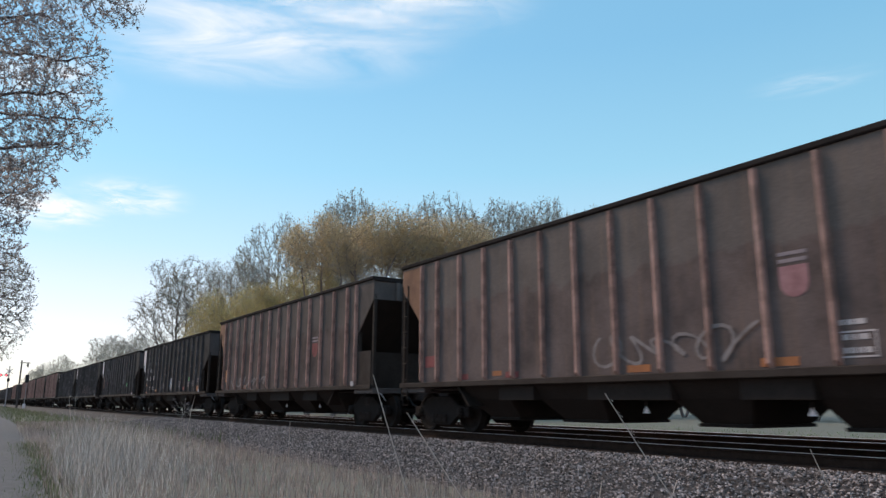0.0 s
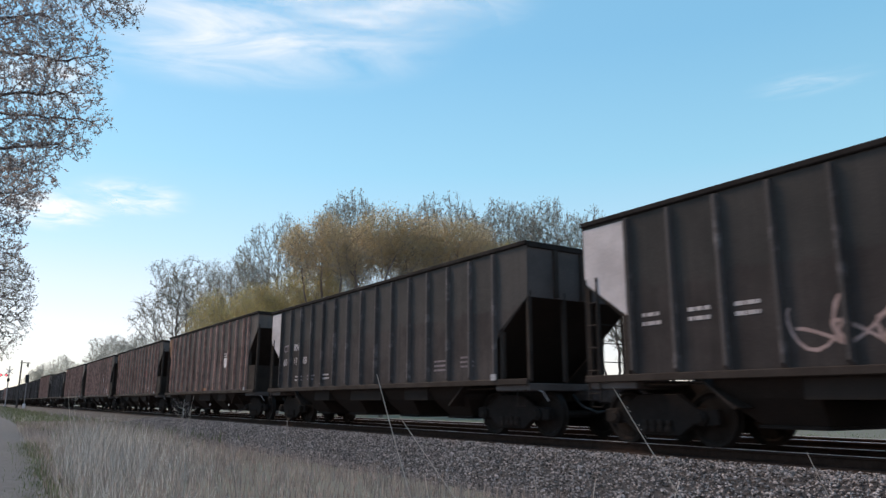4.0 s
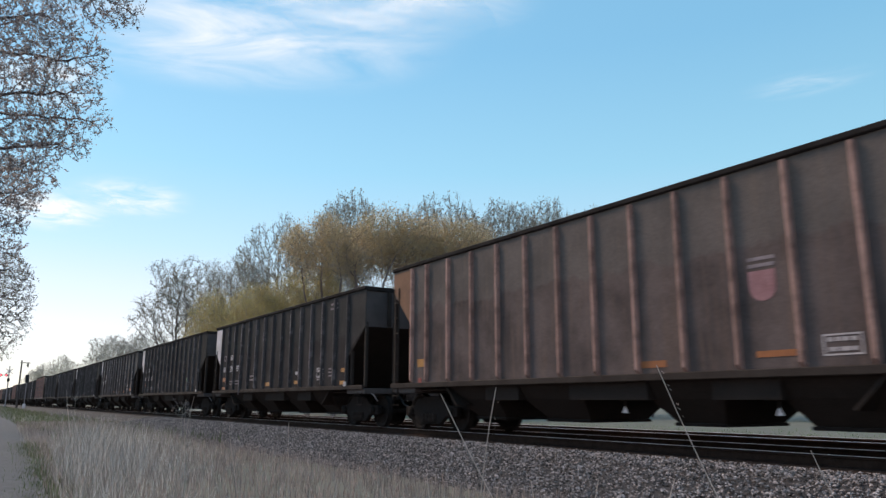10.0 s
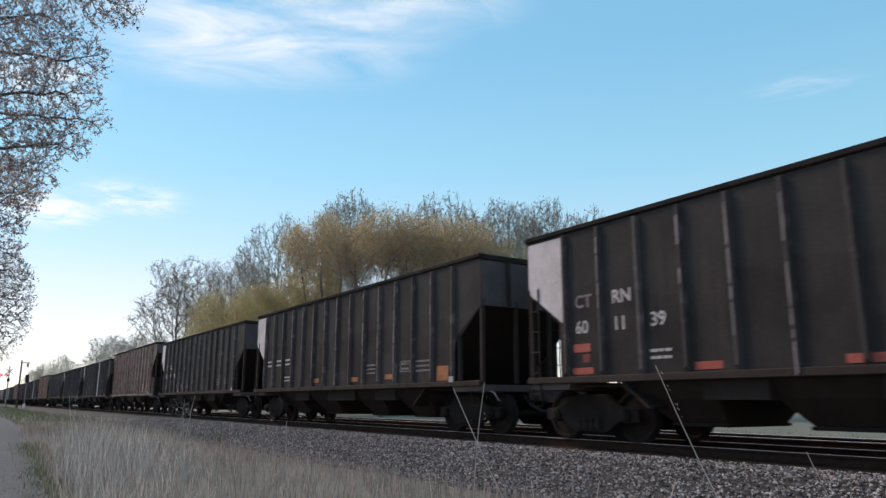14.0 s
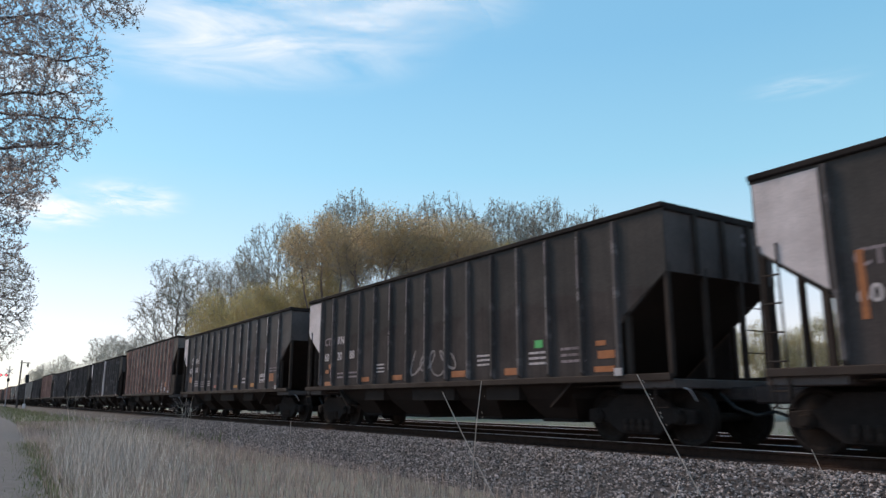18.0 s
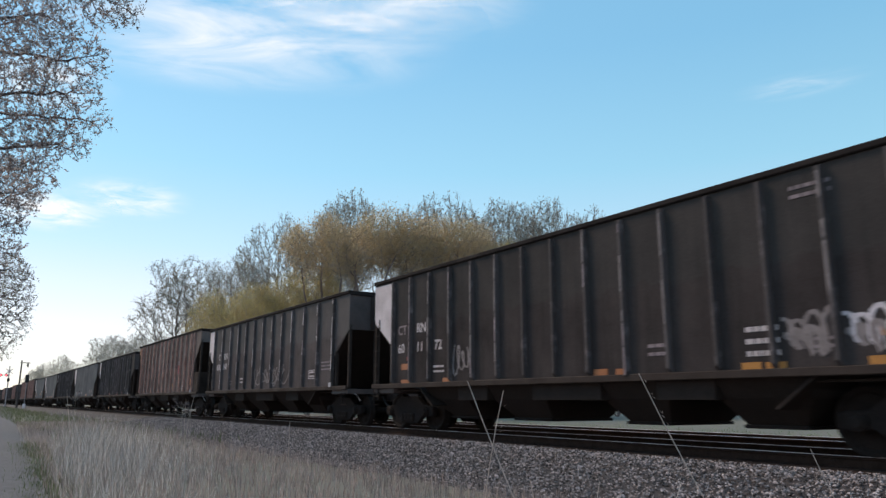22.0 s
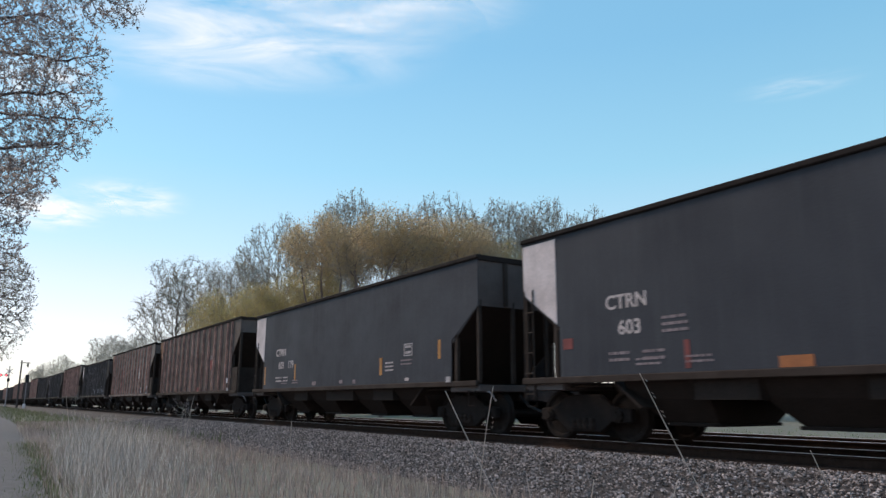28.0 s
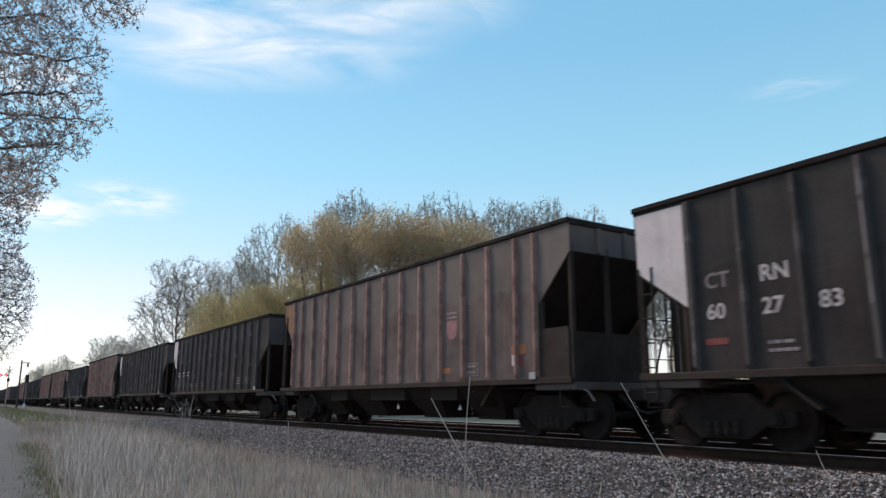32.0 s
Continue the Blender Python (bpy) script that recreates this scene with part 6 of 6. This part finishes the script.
# ---- crossing and signals far down the line ----
def crossing_signal(x, y):
    """A tall mast whose lamp arm reaches out over the road."""
    c = empty("crossing_signal", pose(x, y, 0), "railway crossing signal with two red lamps", "signal")
    part("mast", Geo().tube([(0, 0, 0), (0, 0, 8.4)], [0.12, 0.1], 10), M_METAL, c)
    part("base", Geo().box(-0.25, 0.25, -0.25, 0.25, -0.05, 0.4), M_METAL, c, bevel=0.03)
    for s in (-1, 1):
        g = Geo().box(-0.015, 0.015, -0.85, 0.85, -0.09, 0.09)
        o = part("crossbuck_board", g, M_WHITE, c)
        o.matrix_basis = pose(0.12 + 0.02 * s, 0, 7.3, s * 38, 0, 0)
    part("lamp_arm", Geo().tube([(0.05, -1.7, 6.5), (0.05, 0.3, 6.5)], [0.05, 0.05], 8), M_DARKBOX, c)
    for yl in (-1.45, -0.45):
        part("backing_disc", Geo().tube([(0.1, yl, 6.5), (0.13, yl, 6.5)], [0.3, 0.3], 20), M_DARKBOX, c)
        part("lamp", Geo().tube([(0.13, yl, 6.5), (0.2, yl, 6.5)], [0.17, 0.16], 16), M_REDLAMP, c, "glowing red lamp")
    part("bell_box", Geo().box(-0.2, 0.2, -0.25, 0.25, 5.2, 5.9), M_DARKBOX, c, bevel=0.04)
    return c


def signal_post(x, y, h):
    c = empty("track_signal", pose(x, y, 0), "slim post with a dark signal head", "signal")
    part("post", Geo().tube([(0, 0, 0), (0, 0, h)], [0.06, 0.05], 8), M_METAL, c)
    part("head", Geo().box(-0.15, 0.15, -0.25, 0.25, h - 1.2, h), M_DARKBOX, c, bevel=0.04)
    part("base", Geo().box(-0.2, 0.2, -0.2, 0.2, -0.05, 0.9), M_STRIPE, c, "white foot", bevel=0.03)
    return c


def utility_pole(x, y, h):
    c = empty("utility_pole", pose(x, y, 0), "weathered wooden pole with a crossarm", "pole")
    part("pole", Geo().tube([(0, 0, -0.1), (0, 0, h)], [0.16, 0.11], 10), M_POLE, c)
    part("crossarm", Geo().box(-0.06, 0.06, -0.2, 1.3, h - 0.5, h - 0.35), M_POLE, c)
    part("bracket_lamp", Geo().tube([(0, 0.9, h - 0.5), (0, 0.9, h - 0.9), (0, 1.0, h - 1.1)], [0.08, 0.2, 0.1], 10), M_DARKBOX, c)
    return c


crossing_signal(-173.8, 7.3)
utility_pole(-137.8, 7.4, 7.9)
signal_post(-125.8, 7.7, 5.2)


# ---- clouds ----
def cloud(name, x, y, sx, sy, turn, density, seed, z=700.0):
    m = bpy.data.materials.new(name)
    m.use_nodes = True
    n, l = m.node_tree.nodes, m.node_tree.links
    n.remove(n["Principled BSDF"])
    em, tr, mx = n.new("ShaderNodeEmission"), n.new("ShaderNodeBsdfTransparent"), n.new("ShaderNodeMixShader")
    em.inputs[0].default_value, em.inputs[1].default_value = (1.0, 0.97, 0.97, 1), CLOUD_GLOW
    tc = n.new("ShaderNodeTexCoord")
    mp = n.new("ShaderNodeMapping")
    mp.inputs["Scale"].default_value = (2.6 / sx, 3.4 / sy, 1)
    mp.inputs["Location"].default_value = (seed * 3.1, seed * 1.7, seed)
    l.new(tc.outputs["Object"], mp.inputs[0])
    nz = n.new("ShaderNodeTexNoise")
    nz.inputs["Scale"].default_value, nz.inputs["Detail"].default_value, nz.inputs["Roughness"].default_value = 1.2, 8, 0.6
    nz.inputs["Distortion"].default_value = 0.6
    l.new(mp.outputs[0], nz.inputs["Vector"])
    r1 = n.new("ShaderNodeMapRange")
    r1.inputs["From Min"].default_value, r1.inputs["From Max"].default_value = 0.36, 0.8
    l.new(nz.outputs["Fac"], r1.inputs["Value"])
    ms = n.new("ShaderNodeMapping")
    ms.inputs["Scale"].default_value = (2 / sx, 2 / sy, 0)
    l.new(tc.outputs["Object"], ms.inputs[0])
    gr = n.new("ShaderNodeVectorMath")
    gr.operation = "LENGTH"
    l.new(ms.outputs[0], gr.inputs[0])
    r2 = n.new("ShaderNodeMapRange")
    r2.interpolation_type = "SMOOTHSTEP"
    r2.inputs["From Min"].default_value, r2.inputs["From Max"].default_value = 0.98, 0.1
    l.new(gr.outputs["Value"], r2.inputs["Value"])
    mu = n.new("ShaderNodeMath")
    mu.operation = "MULTIPLY"
    l.new(r1.outputs[0], mu.inputs[0])
    l.new(r2.outputs[0], mu.inputs[1])
    m2 = n.new("ShaderNodeMath")
    m2.operation, m2.use_clamp = "MULTIPLY", True
    l.new(mu.outputs[0], m2.inputs[0])
    m2.inputs[1].default_value = density
    l.new(m2.outputs[0], mx.inputs[0])
    l.new(tr.outputs[0], mx.inputs[1])
    l.new(em.outputs[0], mx.inputs[2])
    l.new(mx.outputs[0], n["Material Output"].inputs[0])
    g = Geo()
    g.v.append((0, 0, 0))
    for k in range(40):
        a = 2 * math.pi * k / 40
        g.v.append((math.cos(a) * sx / 2, math.sin(a) * sy / 2, 0))
    g.f = [(0, 1 + k, 1 + (k + 1) % 40) for k in range(40)]
    me = g.mesh("cloud", m)
    o = new("cloud", me)
    o.matrix_world = pose(x, y, z, 0, 0, turn)
    tagged(o, "thin wispy white cloud high in the sky", "cloud", "clouds", "structure")
    CLOUDS.append((o, x, y, z, turn))


CLOUD_GLOW = 0.66
CLOUDS = []
cloud("cloud_vapour_0", -1254, 364, 1000, 680, 62, 1.10, 1)
cloud("cloud_vapour_1", -2958, 200, 480, 900, 88, 2.00, 2)
cloud("cloud_vapour_2", -2630, 417, 480, 700, 80, 1.30, 3)
cloud("cloud_vapour_3", -788, 1497, 330, 190, 30, 0.28, 4)
cloud("cloud_vapour_4", -1041, 508, 760, 460, 55, 1.10, 5)
cloud("cloud_vapour_5", -1722, 58, 420, 380, 20, 1.3, 6)


# ---- movement ----
def motions():
    times = [0.0, 0.0334, 0.1] + [0.5 * k for k in range(1, 64)] + [31.9, 31.967, 32.0]
    for i, c in TRAIN.items():
        walk(c, [(t, pose(train_s(t) - i * CAR_PITCH + OFFSET.get(i, 0), TRACK_Y, RAIL_Z)) for t in times])
    # all wheels turn alike: one set of keys, shared
    for dx in (-0.89, 0.89):
        same = [o for o in WHEELS if (o.location.x > 0) == (dx > 0)]
        first = same[0]
        walk(first, [(f / 30, pose(dx, 0, 0.457, 0, math.degrees(train_s(f / 30) / 0.457) % 360, 0)) for f in range(961)])
        act, slot = first.animation_data.action, first.animation_data.action_slot
        for o in same[1:]:
            o.rotation_mode = "QUATERNION"
            o.animation_data_create()
            o.animation_data.action = act
            o.animation_data.action_slot = slot
    for o, x, y, z, turn in CLOUDS:
        walk(o, [(t, pose(x - DRIFT * t * z / 700, y - 0.3 * DRIFT * t * z / 700, z, 0, 0, turn)) for t in (0.0, 0.1, 10.0, 20.0, 31.9, 32.0)])
    for s, rows in STALKS:
        walk(s, rows)


DRIFT = 1.0
motions()
